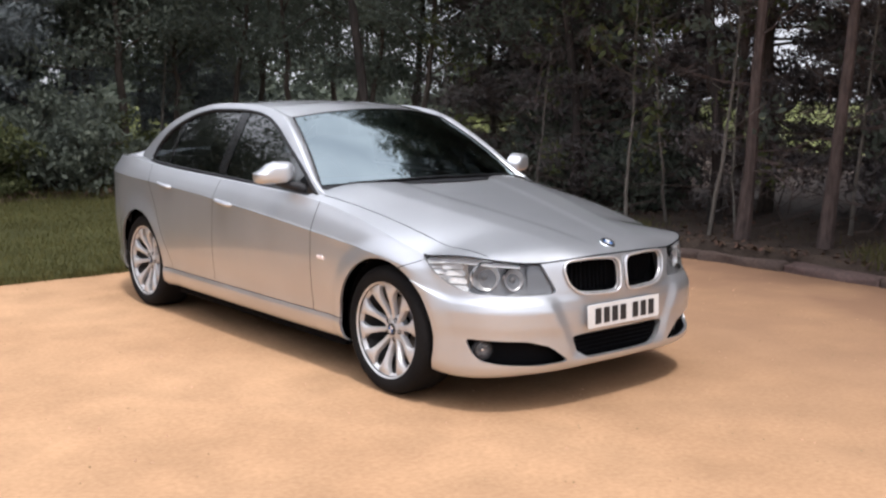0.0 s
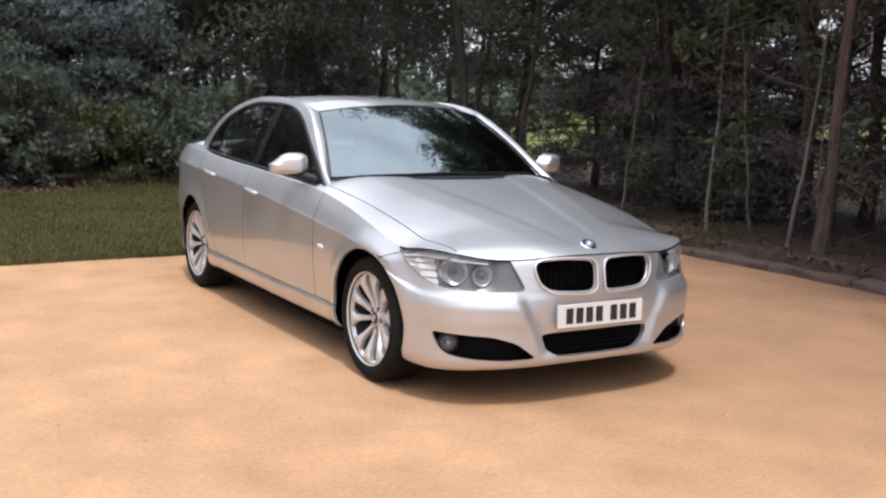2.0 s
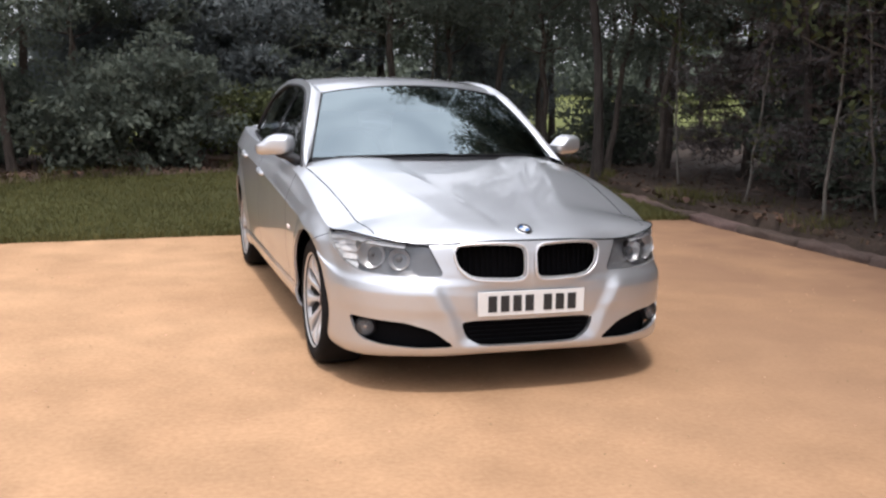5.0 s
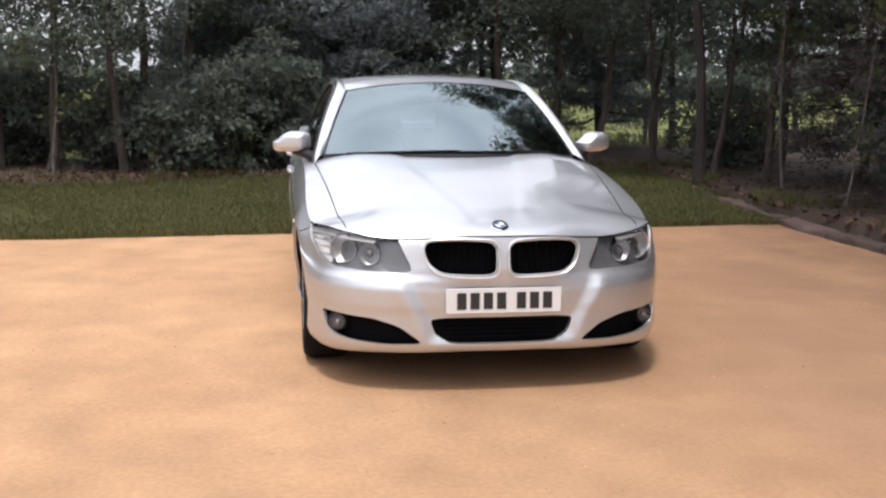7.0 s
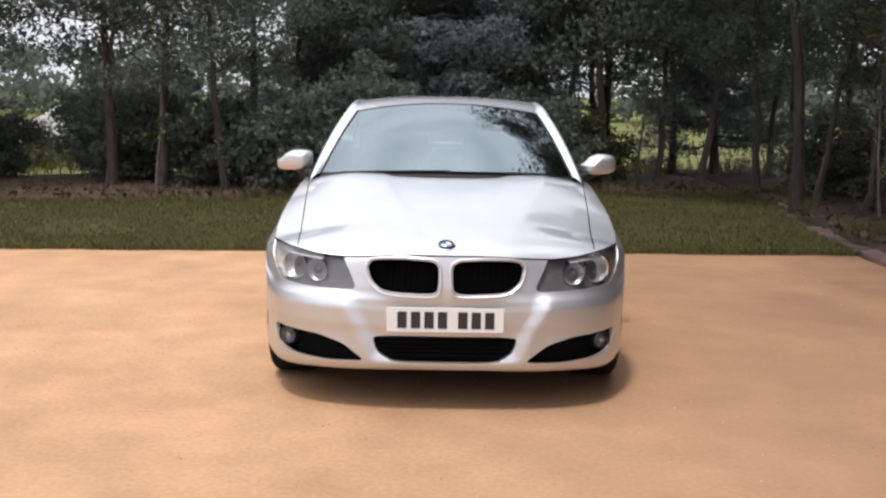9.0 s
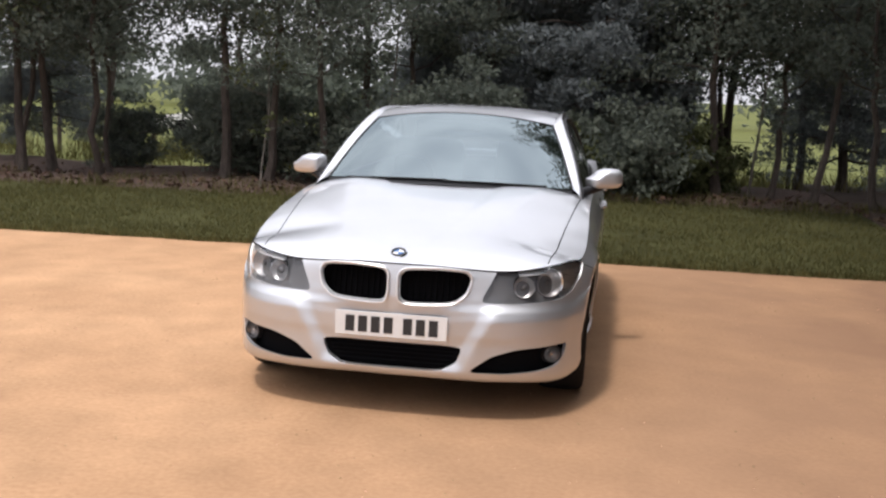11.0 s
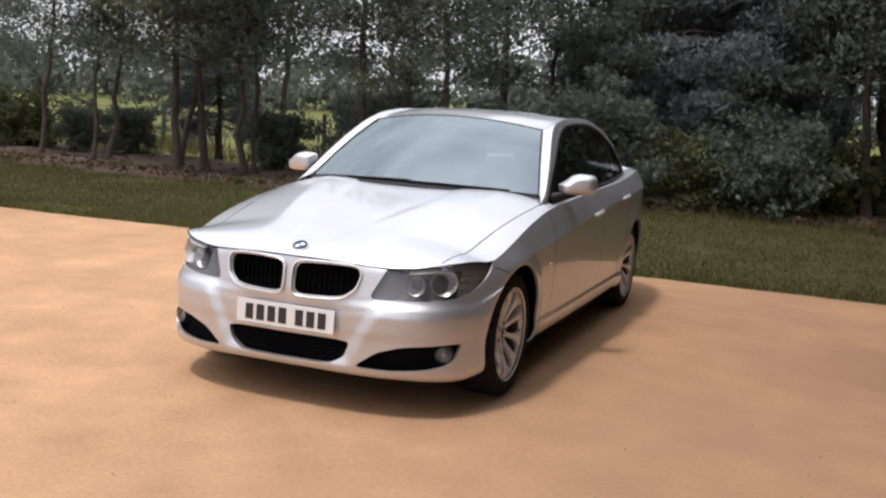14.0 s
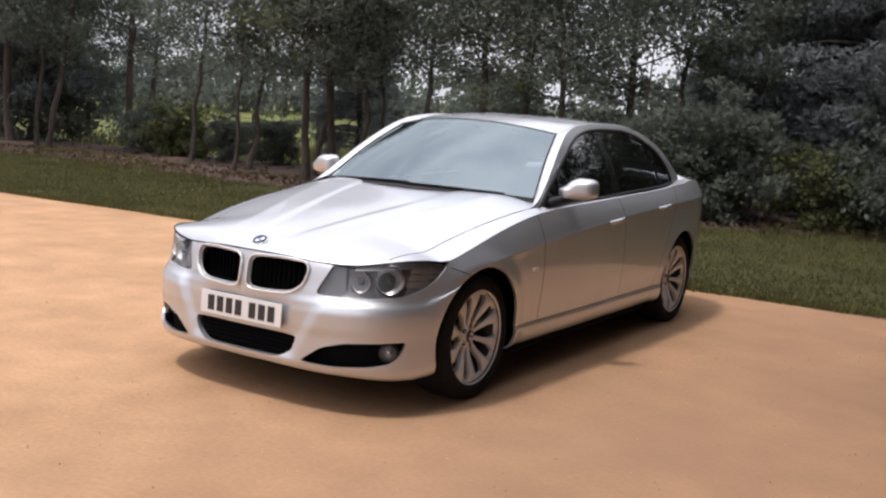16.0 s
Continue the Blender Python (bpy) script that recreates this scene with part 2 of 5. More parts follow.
M_TRIM = mat("interior_trim", (0.030, 0.030, 0.032), (0.02, 0.02, 0.022), 0.7, scale=10, fine=120, bump=0.2, dist=0.002)
M_SEAT = mat("black_leather", (0.035, 0.034, 0.033), (0.025, 0.024, 0.024), 0.5, scale=8, fine=150, bump=0.3, dist=0.002)
M_HEADLINER = mat("grey_headliner", (0.32, 0.31, 0.29), None, 0.9, scale=5, fine=200)
G_SCREEN = glass("windscreen_glass", (0.12, 0.15, 0.16), (0.82, 0.96, 1.0), 3.0)
G_SIDE = glass("side_glass", (0.11, 0.125, 0.135), 1.0, 2.1)
G_LENS = glass("lamp_lens", (0.98, 0.985, 0.99), 1.0, 1.38)


# ---------------------------------------------------------------- mesh tools
def curve1(*pts):
    """A smooth curve y(x) through a few points, with no overshoot."""
    xs, ys = np.array([p[0] for p in pts], float), np.array([p[1] for p in pts], float)
    h, d = np.diff(xs), np.diff(ys) / np.diff(xs)
    m = np.zeros(len(xs))
    m[0], m[-1] = d[0], d[-1]
    for i in range(1, len(xs) - 1):
        if d[i - 1] * d[i] > 0:
            w1, w2 = 2 * h[i] + h[i - 1], h[i] + 2 * h[i - 1]
            m[i] = (w1 + w2) / (w1 / d[i - 1] + w2 / d[i])

    def f(x):
        x = min(max(x, xs[0]), xs[-1])
        i = min(max(int(np.searchsorted(xs, x, side="right")) - 1, 0), len(xs) - 2)
        t = (x - xs[i]) / h[i]
        return float((1 + 2 * t) * (1 - t) ** 2 * ys[i] + t * (1 - t) ** 2 * h[i] * m[i]
                     + t * t * (3 - 2 * t) * ys[i + 1] + t * t * (t - 1) * h[i] * m[i + 1])
    return f


def smooth(a, b, x):
    t = min(max((x - a) / (b - a), 0.0), 1.0)
    return t * t * (3 - 2 * t)


def lerp(a, b, t):
    return a + (b - a) * t


def round_loop(pts, n=8, r=0.3):
    """A closed outline in a plane with its corners rounded, from a few corner points."""
    out, k = [], len(pts)
    for i in range(k):
        a, b, c = (np.array(pts[j % k], float) for j in (i - 1, i, i + 1))
        p, q = b + (a - b) * r, b + (c - b) * r
        for j in range(n):
            t = j / (n - 1)
            out.append(tuple((1 - t) ** 2 * p + 2 * t * (1 - t) * b + t * t * q))
    return out


def inside(p, loop):
    x, y, c = p[0], p[1], False
    for i in range(len(loop)):
        (x1, y1), (x2, y2) = loop[i - 1], loop[i]
        if (y1 > y) != (y2 > y) and x < (x2 - x1) * (y - y1) / (y2 - y1) + x1:
            c = not c
    return c


def nearest_on(p, loop):
    best, hit = 1e9, p
    for i in range(len(loop)):
        ax, ay = loop[i - 1]
        bx, by = loop[i]
        dx, dy = bx - ax, by - ay
        k = dx * dx + dy * dy
        t = min(max(((p[0] - ax) * dx + (p[1] - ay) * dy) / k, 0), 1) if k else 0
        q = (ax + t * dx, ay + t * dy)
        d = (q[0] - p[0]) ** 2 + (q[1] - p[1]) ** 2
        if d < best:
            best, hit = d, q
    return hit


def grid(f, us, vs, flip=False, bm=None):
    """A surface f(u, v) over the two rows of values."""
    bm = bm or bmesh.new()
    rows = [[bm.verts.new(f(u, v)) for v in vs] for u in us]
    for i in range(len(us) - 1):
        for j in range(len(vs) - 1):
            q = (rows[i][j], rows[i + 1][j], rows[i + 1][j + 1], rows[i][j + 1])
            bm.faces.new(q[::-1] if flip else q)
    return bm


def span(a, b, n):
    return [a + (b - a) * i / (n - 1) for i in range(n)]


def finish(bm, mirror_x=False):
    if mirror_x:
        bmesh.ops.scale(bm, vec=(-1, 1, 1), verts=bm.verts)
        bmesh.ops.reverse_faces(bm, faces=bm.faces)
    return bm


def mesh_of(name, bm, material, soft=True, angle=40):
    me = bpy.data.meshes.new(name)
    if soft:
        lim = math.cos(radians(angle))
        for e in bm.edges:
            e.smooth = len(e.link_faces) == 2 and e.link_faces[0].normal.dot(e.link_faces[1].normal) > lim
        for f in bm.faces:
            f.smooth = True
    bm.to_mesh(me)
    bm.free()
    for m in (material if isinstance(material, (list, tuple)) else [material]):
        me.materials.append(m)
    return me


def part(name, bm, material, parent, label="", soft=True, angle=40, m=None):
    """Links a bmesh as one mesh object under a thing or a part."""
    bm.normal_update()
    ob = new(name, mesh_of(name, bm, material, soft, angle))
    ob.parent = parent
    if m is not None:
        ob.matrix_basis = m
    return tagged(ob, label=label)


def shared(name, me, parent, m=None, label=""):
    ob = new(name, me)
    ob.parent = parent
    if m is not None:
        ob.matrix_basis = m
    return tagged(ob, label=label)


def thing(name, bm, material, label, category, group="", kind="", soft=True, angle=40):
    bm.normal_update()
    return tagged(new(name, mesh_of(name, bm, material, soft, angle)), label, category, group, kind)


def box(sx, sy, sz, at=(0, 0, 0), bevel=0.0, seg=2, bm=None):
    bm = bm or bmesh.new()
    r = bmesh.ops.create_cube(bm, size=1.0)
    bmesh.ops.scale(bm, vec=(sx, sy, sz), verts=r["verts"])
    bmesh.ops.translate(bm, vec=at, verts=r["verts"])
    if bevel:
        es = list({e for v in r["verts"] for e in v.link_edges})
        bmesh.ops.bevel(bm, geom=es, offset=bevel, segments=seg, affect="EDGES", profile=0.6)
    return bm


def lathe(profile, n=48, bm=None):
    """Turns (radius, x) pairs about the x axis."""
    bm = bm or bmesh.new()
    rings = []
    for r, x in profile:
        rings.append([bm.verts.new((x, r * math.cos(2 * math.pi * i / n), r * math.sin(2 * math.pi * i / n))) for i in range(n)])
    for a, b in zip(rings, rings[1:]):
        for i in range(n):
            bm.faces.new((a[i - 1], a[i], b[i], b[i - 1]))
    bmesh.ops.remove_doubles(bm, verts=bm.verts, dist=1e-5)
    return bm


def tube(points, radius, n=8, closed=False, bm=None, cap=True):
    """A round bar along points; radius a number or a list."""
    bm = bm or bmesh.new()
    pts = [Vector(p) for p in points]
    k = len(pts)
    rings, ref = [], None
    for i, p in enumerate(pts):
        t = (pts[(i + 1) % k] - pts[i - 1]) if closed or 0 < i < k - 1 else (pts[1] - pts[0] if i == 0 else pts[-1] - pts[-2])
        t.normalize()
        if ref is None:
            ref = t.orthogonal().normalized()
        ref = (ref - t * ref.dot(t))
        ref = ref.normalized() if ref.length > 1e-6 else t.orthogonal().normalized()
        bi = t.cross(ref)
        r = radius[i] if isinstance(radius, (list, tuple)) else radius
        rings.append([bm.verts.new(p + (ref * math.cos(2 * math.pi * j / n) + bi * math.sin(2 * math.pi * j / n)) * r) for j in range(n)])
    pairs = list(zip(rings, rings[1:])) + ([(rings[-1], rings[0])] if closed else [])
    for a, b in pairs:
        for j in range(n):
            bm.faces.new((a[j - 1], a[j], b[j], b[j - 1]))
    if cap and not closed:
        for ring, rev in ((rings[0], False), (rings[-1], True)):
            bm.faces.new(ring[::-1] if rev else ring)
    bmesh.ops.recalc_face_normals(bm, faces=bm.faces)
    return bm


def prism(loop, y0, y1, bm=None, axes="xz"):
    """A closed outline of (x, z) pushed from y0 to y1."""
    bm = bm or bmesh.new()
    a = [bm.verts.new((x, y0, z)) for x, z in loop]
    b = [bm.verts.new((x, y1, z)) for x, z in loop]
    bm.faces.new(a)
    bm.faces.new(b[::-1])
    for i in range(len(loop)):
        bm.faces.new((a[i - 1], b[i - 1], b[i], a[i]))
    bmesh.ops.recalc_face_normals(bm, faces=bm.faces)
    return bm


def hole(bm, loop, plane, test=lambda c: True, lip=None):
    """Opens the faces inside an outline, drawn in the plane "xz" or "yz", and draws the rim onto the outline; lip folds it inwards."""
    k = 0 if plane == "xz" else 1
    dead = [f for f in bm.faces if test(f.calc_center_median()) and inside((f.calc_center_median()[k], f.calc_center_median()[2]), loop)]
    rim = {v for f in dead for v in f.verts}
    bmesh.ops.delete(bm, geom=dead, context="FACES")
    rim = [v for v in rim if v.is_valid and v.is_boundary]
    for v in rim:
        q = nearest_on((v.co[k], v.co.z), loop)
        if (q[0] - v.co[k]) ** 2 + (q[1] - v.co.z) ** 2 < 0.04 ** 2:
            v.co[k], v.co.z = q
    if lip:
        rs = set(rim)
        es = [e for e in bm.edges if e.is_boundary and e.verts[0] in rs and e.verts[1] in rs]
        r = bmesh.ops.extrude_edge_only(bm, edges=es)
        bmesh.ops.translate(bm, vec=lip, verts=[g for g in r["geom"] if isinstance(g, bmesh.types.BMVert)])


def gap(bm, point, normal, test, width=0.005):
    """Cuts a shut line along a plane through the faces that pass the test."""
    n = Vector(normal).normalized()
    for s in (-0.5, 0.5):
        fs = [f for f in bm.faces if test(f.calc_center_median())]
        geom = list({v for f in fs for v in f.verts}) + list({e for f in fs for e in f.edges}) + fs
        bmesh.ops.bisect_plane(bm, geom=geom, dist=1e-5, plane_co=Vector(point) + n * s * width, plane_no=n)
    dead = [f for f in bm.faces if test(f.calc_center_median()) and abs((f.calc_center_median() - Vector(point)).dot(n)) < width * 0.49]
    bmesh.ops.delete(bm, geom=dead, context="FACES")


def take(bm, test):
    """Moves the faces that pass the test into a bmesh of their own."""
    out, made = bmesh.new(), {}
    fs = [f for f in bm.faces if test(f.calc_center_median())]
    for f in fs:
        vs = []
        for v in f.verts:
            if v not in made:
                made[v] = out.verts.new(v.co)
            vs.append(made[v])
        out.faces.new(vs)
    bmesh.ops.delete(bm, geom=fs, context="FACES")
    return out


# ---------------------------------------------------------------- ground, verge, wood floor
def wob(x, y, s=1.0, k=0.0):
    return noise.noise(Vector((x * s + k, y * s - k, 3.1 + k)))


def verge_edge(x):
    """Where the gravel ends and the grass begins."""
    return 4.20 + 0.055 * max(x, -14) + 0.10 * wob(x, 0.0, 0.5) + 0.05 * wob(x, 5.0, 2.2)


def kerb_x(y):
    return 4.02 + 0.10 * wob(0.0, y, 0.35, 2.0) + (0.25 * smooth(4.0, 9.0, y))


far = [-900, -300, -120, -60]
bm = grid(lambda x, y: Vector((x, y, -0.06 + (0.012 * max(y - 30, 0) if y < 300 else 3.24) )), far + span(-45, 45, 19) + [60, 120, 300, 900],
          far + span(-45, 60, 22) + [90, 120, 300, 900], flip=True)
thing("ground", bm, M_FIELD, "open grassy meadow ground reaching the horizon", "ground", kind="structure")

xs = span(-40, -12, 15) + span(-11.5, 4.6, 120)
bm = grid(lambda x, t: Vector((x, lerp(-34, verge_edge(x) + 0.12, t ** 0.55), 0.006 * wob(x, 40 * t, 0.6) * (0.3 if t > 0.9 else 1.0))), xs, span(0, 1, 60), flip=True)
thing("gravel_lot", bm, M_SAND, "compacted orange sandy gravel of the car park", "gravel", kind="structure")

# loose grit on the gravel: crumbs too many to count
rng = np.random.default_rng(5)
verts, faces = [], []
for i in range(2200):
    x, y = rng.uniform(-9, 3.9), rng.uniform(-4.6, 4.0)
    s = rng.uniform(0.003, 0.008) * (1.5 if rng.random() < 0.03 else 1)
    a = rng.uniform(0, 6.28)
    b = len(verts)
    z0 = 0.004
    for k in range(3):
        verts.append((x + s * math.cos(a + 2.1 * k), y + s * math.sin(a + 2.1 * k), z0 - 0.004))
    verts.append((x, y, z0 + s * 0.3))
    faces += [(b, b + 1, b + 3), (b + 1, b + 2, b + 3), (b + 2, b, b + 3)]
me = bpy.data.meshes.new("grit")
me.from_pydata(verts, [], faces)
M_GRIT = mat("grit", (0.485, 0.324, 0.194), (0.372, 0.243, 0.146), 0.9, scale=2, fine=20, rand=0.4, island=True, spec=0.1)
me.materials.append(M_GRIT)
tagged(new("grit", me), "scattered loose stones on the gravel", "grit", kind="stuff")


def verge_z(x, y):
    e = verge_edge(x)
    return 0.035 * smooth(0, 0.10, y - e) + 0.06 * smooth(0.3, 4.5, y - e) + 0.025 * wob(x, y, 0.8) * smooth(0.1, 1, y - e)


def verge_back(x):
    return 7.6 + 2.1 * smooth(-5.0, 2.0, x) + 0.22 * wob(x, 1.0, 0.6)


vx = span(-40, -13, 14) + span(-12.5, 4.45, 90)
bm = grid(lambda x, t: (lambda y: Vector((x, y, verge_z(x, y))))(lerp(verge_edge(x), verge_back(x) + 0.5, t)), vx, span(0, 1, 40), flip=True)
thing("grass_verge", bm, M_TURF, "rough mown grass verge beside the gravel", "grass verge", kind="structure")


def litter_z(x, y):
    return 0.14 + 0.05 * wob(x, y, 0.7) + 0.03 * wob(x, y, 2.4)


bm = grid(lambda x, t: (lambda y: Vector((x, y, lerp(verge_z(x, y) + 0.004, litter_z(x, y), smooth(0, 0.15, t)) - 0.22 * smooth(0.7, 1, t))))(lerp(verge_back(x), verge_back(x) + 5.0, t)),
          vx, span(0, 1, 26), flip=True)
thing("tree_belt_floor", bm, M_BELT, "bare brown earth and leaf litter under the tree belt", "earth", kind="structure")
bm = grid(lambda t, y: (lambda x: Vector((x, y, litter_z(x, y) * smooth(0.0, 0.05, t) + 0.02 - 0.25 * smooth(0.85, 1, t))))(lerp(kerb_x(y) + 0.10, 26, t ** 1.8)),
          span(0, 1, 44), span(-24, -8, 12) + span(-7.6, 14.5, 80), flip=True)
thing("wood_floor", bm, M_LITTER, "brown leaf litter on the floor of the wood", "earth", kind="structure")

# low edging between gravel and wood, laid piece by piece
kerb = tagged(new("edging"), "low weathered reddish-brown edging stones along the gravel", "kerb", kind="structure")
kb = []
for k in range(4):
    random.seed(40 + k)
    b = box(0.17, 0.88, 0.12, (0, 0, 0), 0.04, 3)
    bmesh.ops.subdivide_edges(b, edges=[e for e in b.edges if e.calc_length() > 0.3], cuts=7, use_grid_fill=True)
    for v in b.verts:
        v.co += Vector((wob(v.co.y * 4 + k, v.co.z * 9, 1.0) * 0.05, 0, wob(v.co.y * 4, v.co.x * 9 + k, 1.0) * 0.035))
    kb.append(mesh_of("edging_stone", b, M_KERB))
y, i = -12.0, 0
while y < 10.0:
    a = math.atan2(kerb_x(y + 0.45) - kerb_x(y - 0.45), 0.9)
    shared("edging_stone", kb[i % 4], kerb, Matrix.LocRotScale((kerb_x(y), y, 0.010 + 0.020 * wob(y, 2, 1.3)), Euler((0.02 * wob(y, 1, 3), 0.06 * wob(y, 7, 2), -a + 0.03 * wob(y, 3, 2))), None))
    y += 0.885
    i += 1


# ---------------------------------------------------------------- grass, litter, weeds
def blades(name, n, place, h, w, material, label, category, seed):
    rng = np.random.default_rng(seed)
    verts, faces = [], []
    while len(faces) < n:
        p = place(rng)
        if p is None:
            continue
        x, y, z = p
        hh = h * rng.uniform(0.5, 1.35)
        a = rng.uniform(0, 6.283)
        dx, dy = math.cos(a) * w, math.sin(a) * w
        lx, ly = rng.normal(0, 0.35) * hh, rng.normal(0, 0.35) * hh
        b = len(verts)
        verts += [(x - dx, y - dy, z - 0.01), (x + dx, y + dy, z - 0.01), (x + lx, y + ly, z + hh)]
        faces.append((b, b + 1, b + 2))
    me = bpy.data.meshes.new(name)
    me.from_pydata(verts, [], faces)
    me.materials.append(material)
    return tagged(new(name, me), label, category, kind="stuff")


def on_verge(rng):
    x = rng.uniform(-16, 4.3) if rng.random() < 0.85 else rng.uniform(-34, -16)
    e, b = verge_edge(x), verge_back(x) + 0.5
    y = e + (b - e) * rng.random() ** 1.25
    if wob(x, y, 0.9) < -0.33 and rng.random() < 0.6:
        return None
    return x, y, verge_z(x, y)


blades("grass", 130000, on_verge, 0.040, 0.006, M_GRASS, "short rough green grass of the verge", "grass", 3)


def on_edge(rng):
    x = rng.uniform(-14, 4.2)
    return x, verge_edge(x) + rng.normal(0.0, 0.035), 0.02


blades("grass_fringe", 7000, on_edge, 0.05, 0.005, M_GRASS, "ragged grass fringe at the gravel's edge", "grass", 4)


def weed_place(rng):
    if rng.random() < 0.5:
        y = rng.uniform(-7, 10)
        x = kerb_x(y) + 0.12 + abs(rng.normal(0, 0.35))
        if wob(x, y, 0.8) < 0.05:
            return None
        return x, y, litter_z(x, y) - 0.03
    x = rng.uniform(-16, 4.4)
    y = verge_back(x) + rng.normal(0.5, 0.5)
    if wob(x, y, 0.7) < 0.0:
        return None
    return x, y, 0.10


blades("woodland_weed", 9000, weed_place, 0.14, 0.008, M_GRASS, "thin weeds and tufts along the wood's edge", "weeds", 8)


def litter_mesh():
    rng = np.random.default_rng(11)
    verts, faces = [], []
    for _ in range(9000):
        if rng.random() < 0.6:
            y = rng.uniform(-7, 11)
            x = kerb_x(y) + 0.05 + abs(rng.normal(0, 1.6))
        else:
            x = rng.uniform(-16, 4.4)
            y = verge_back(x) + abs(rng.normal(0.3, 0.9))
        z = litter_z(x, y) + 0.012
        a, s = rng.uniform(0, 6.28), rng.uniform(0.02, 0.05)
        t1, t2 = rng.normal(0, 0.015), rng.normal(0, 0.015)
        c, d = math.cos(a) * s, math.sin(a) * s
        b = len(verts)
        verts += [(x - c, y - d, z + t1), (x + d * 0.5, y - c * 0.5, z + t2), (x + c, y + d, z - t1 + 0.01), (x - d * 0.5, y + c * 0.5, z - t2)]
        faces.append((b, b + 1, b + 2, b + 3))
    me = bpy.data.meshes.new("fallen_leaves")
    me.from_pydata(verts, [], faces)
    me.materials.append(M_DEADLEAF)
    return tagged(new("fallen_leaves", me), "dry brown fallen leaves on the wood floor", "leaves", kind="stuff")


litter_mesh()


# ---------------------------------------------------------------- trees
def leaf_cloud(rng, centres, sizes, per, leaf, flat=0.6, droop=0.0, slim=0.55, pointed=True):
    """Many small leaves round the clump centres, as one mesh's vertices and faces."""
    c = np.repeat(np.array(centres), per, axis=0)
    s = np.repeat(np.array(sizes), per)[:, None]
    n = len(c)
    d = rng.normal(size=(n, 3))
    d /= np.linalg.norm(d, axis=1)[:, None] + 1e-9
    r = rng.random(n)[:, None] ** 0.45
    p = c + d * r * s * np.array([1, 1, flat])
    p[:, 2] -= droop * (r[:, 0] * s[:, 0])
    a = rng.normal(size=(n, 3))
    a[:, 2] -= 0.5
    a /= np.linalg.norm(a, axis=1)[:, None]
    b = np.cross(a, rng.normal(size=(n, 3)))
    b /= np.linalg.norm(b, axis=1)[:, None]
    L = (leaf * rng.uniform(0.6, 1.4, n))[:, None]
    if pointed:
        v = np.empty((n, 3, 3))
        v[:, 0] = p + a * L
        v[:, 1], v[:, 2] = p - a * L * 0.8 + b * L * slim, p - a * L * 0.8 - b * L * slim
        return v.reshape(-1, 3), np.arange(3 * n).reshape(-1, 3)
    v = np.empty((n, 4, 3))
    v[:, 0], v[:, 2] = p - a * L, p + a * L
    v[:, 1], v[:, 3] = p + b * L * slim, p - b * L * slim
    return v.reshape(-1, 3), np.arange(4 * n).reshape(-1, 4)


def cloud_mesh(name, v, f, material):
    me = bpy.data.meshes.new(name)
    me.vertices.add(len(v))
    me.vertices.foreach_set("co", v.astype(np.float32).ravel())
    me.loops.add(f.size)
    me.loops.foreach_set("vertex_index", f.astype(np.int32).ravel())
    me.polygons.add(len(f))
    me.polygons.foreach_set("loop_start", np.arange(0, f.size, f.shape[1], dtype=np.int32))
    me.update(calc_edges=True)
    me.materials.append(material)
    return me


def bent(rng, a, b, n, k):
    """A crooked line from a to b."""
    a, b = Vector(a), Vector(b)
    out, d = [], (b - a).length
    o = Vector((0, 0, 0))
    for i in range(n):
        t = i / (n - 1)
        if 0 < i < n - 1:
            o += Vector(rng.normal(0, k * d / n, 3))
        out.append(a.lerp(b, t) + o * (1 if i < n - 1 else 0.8))
    return out


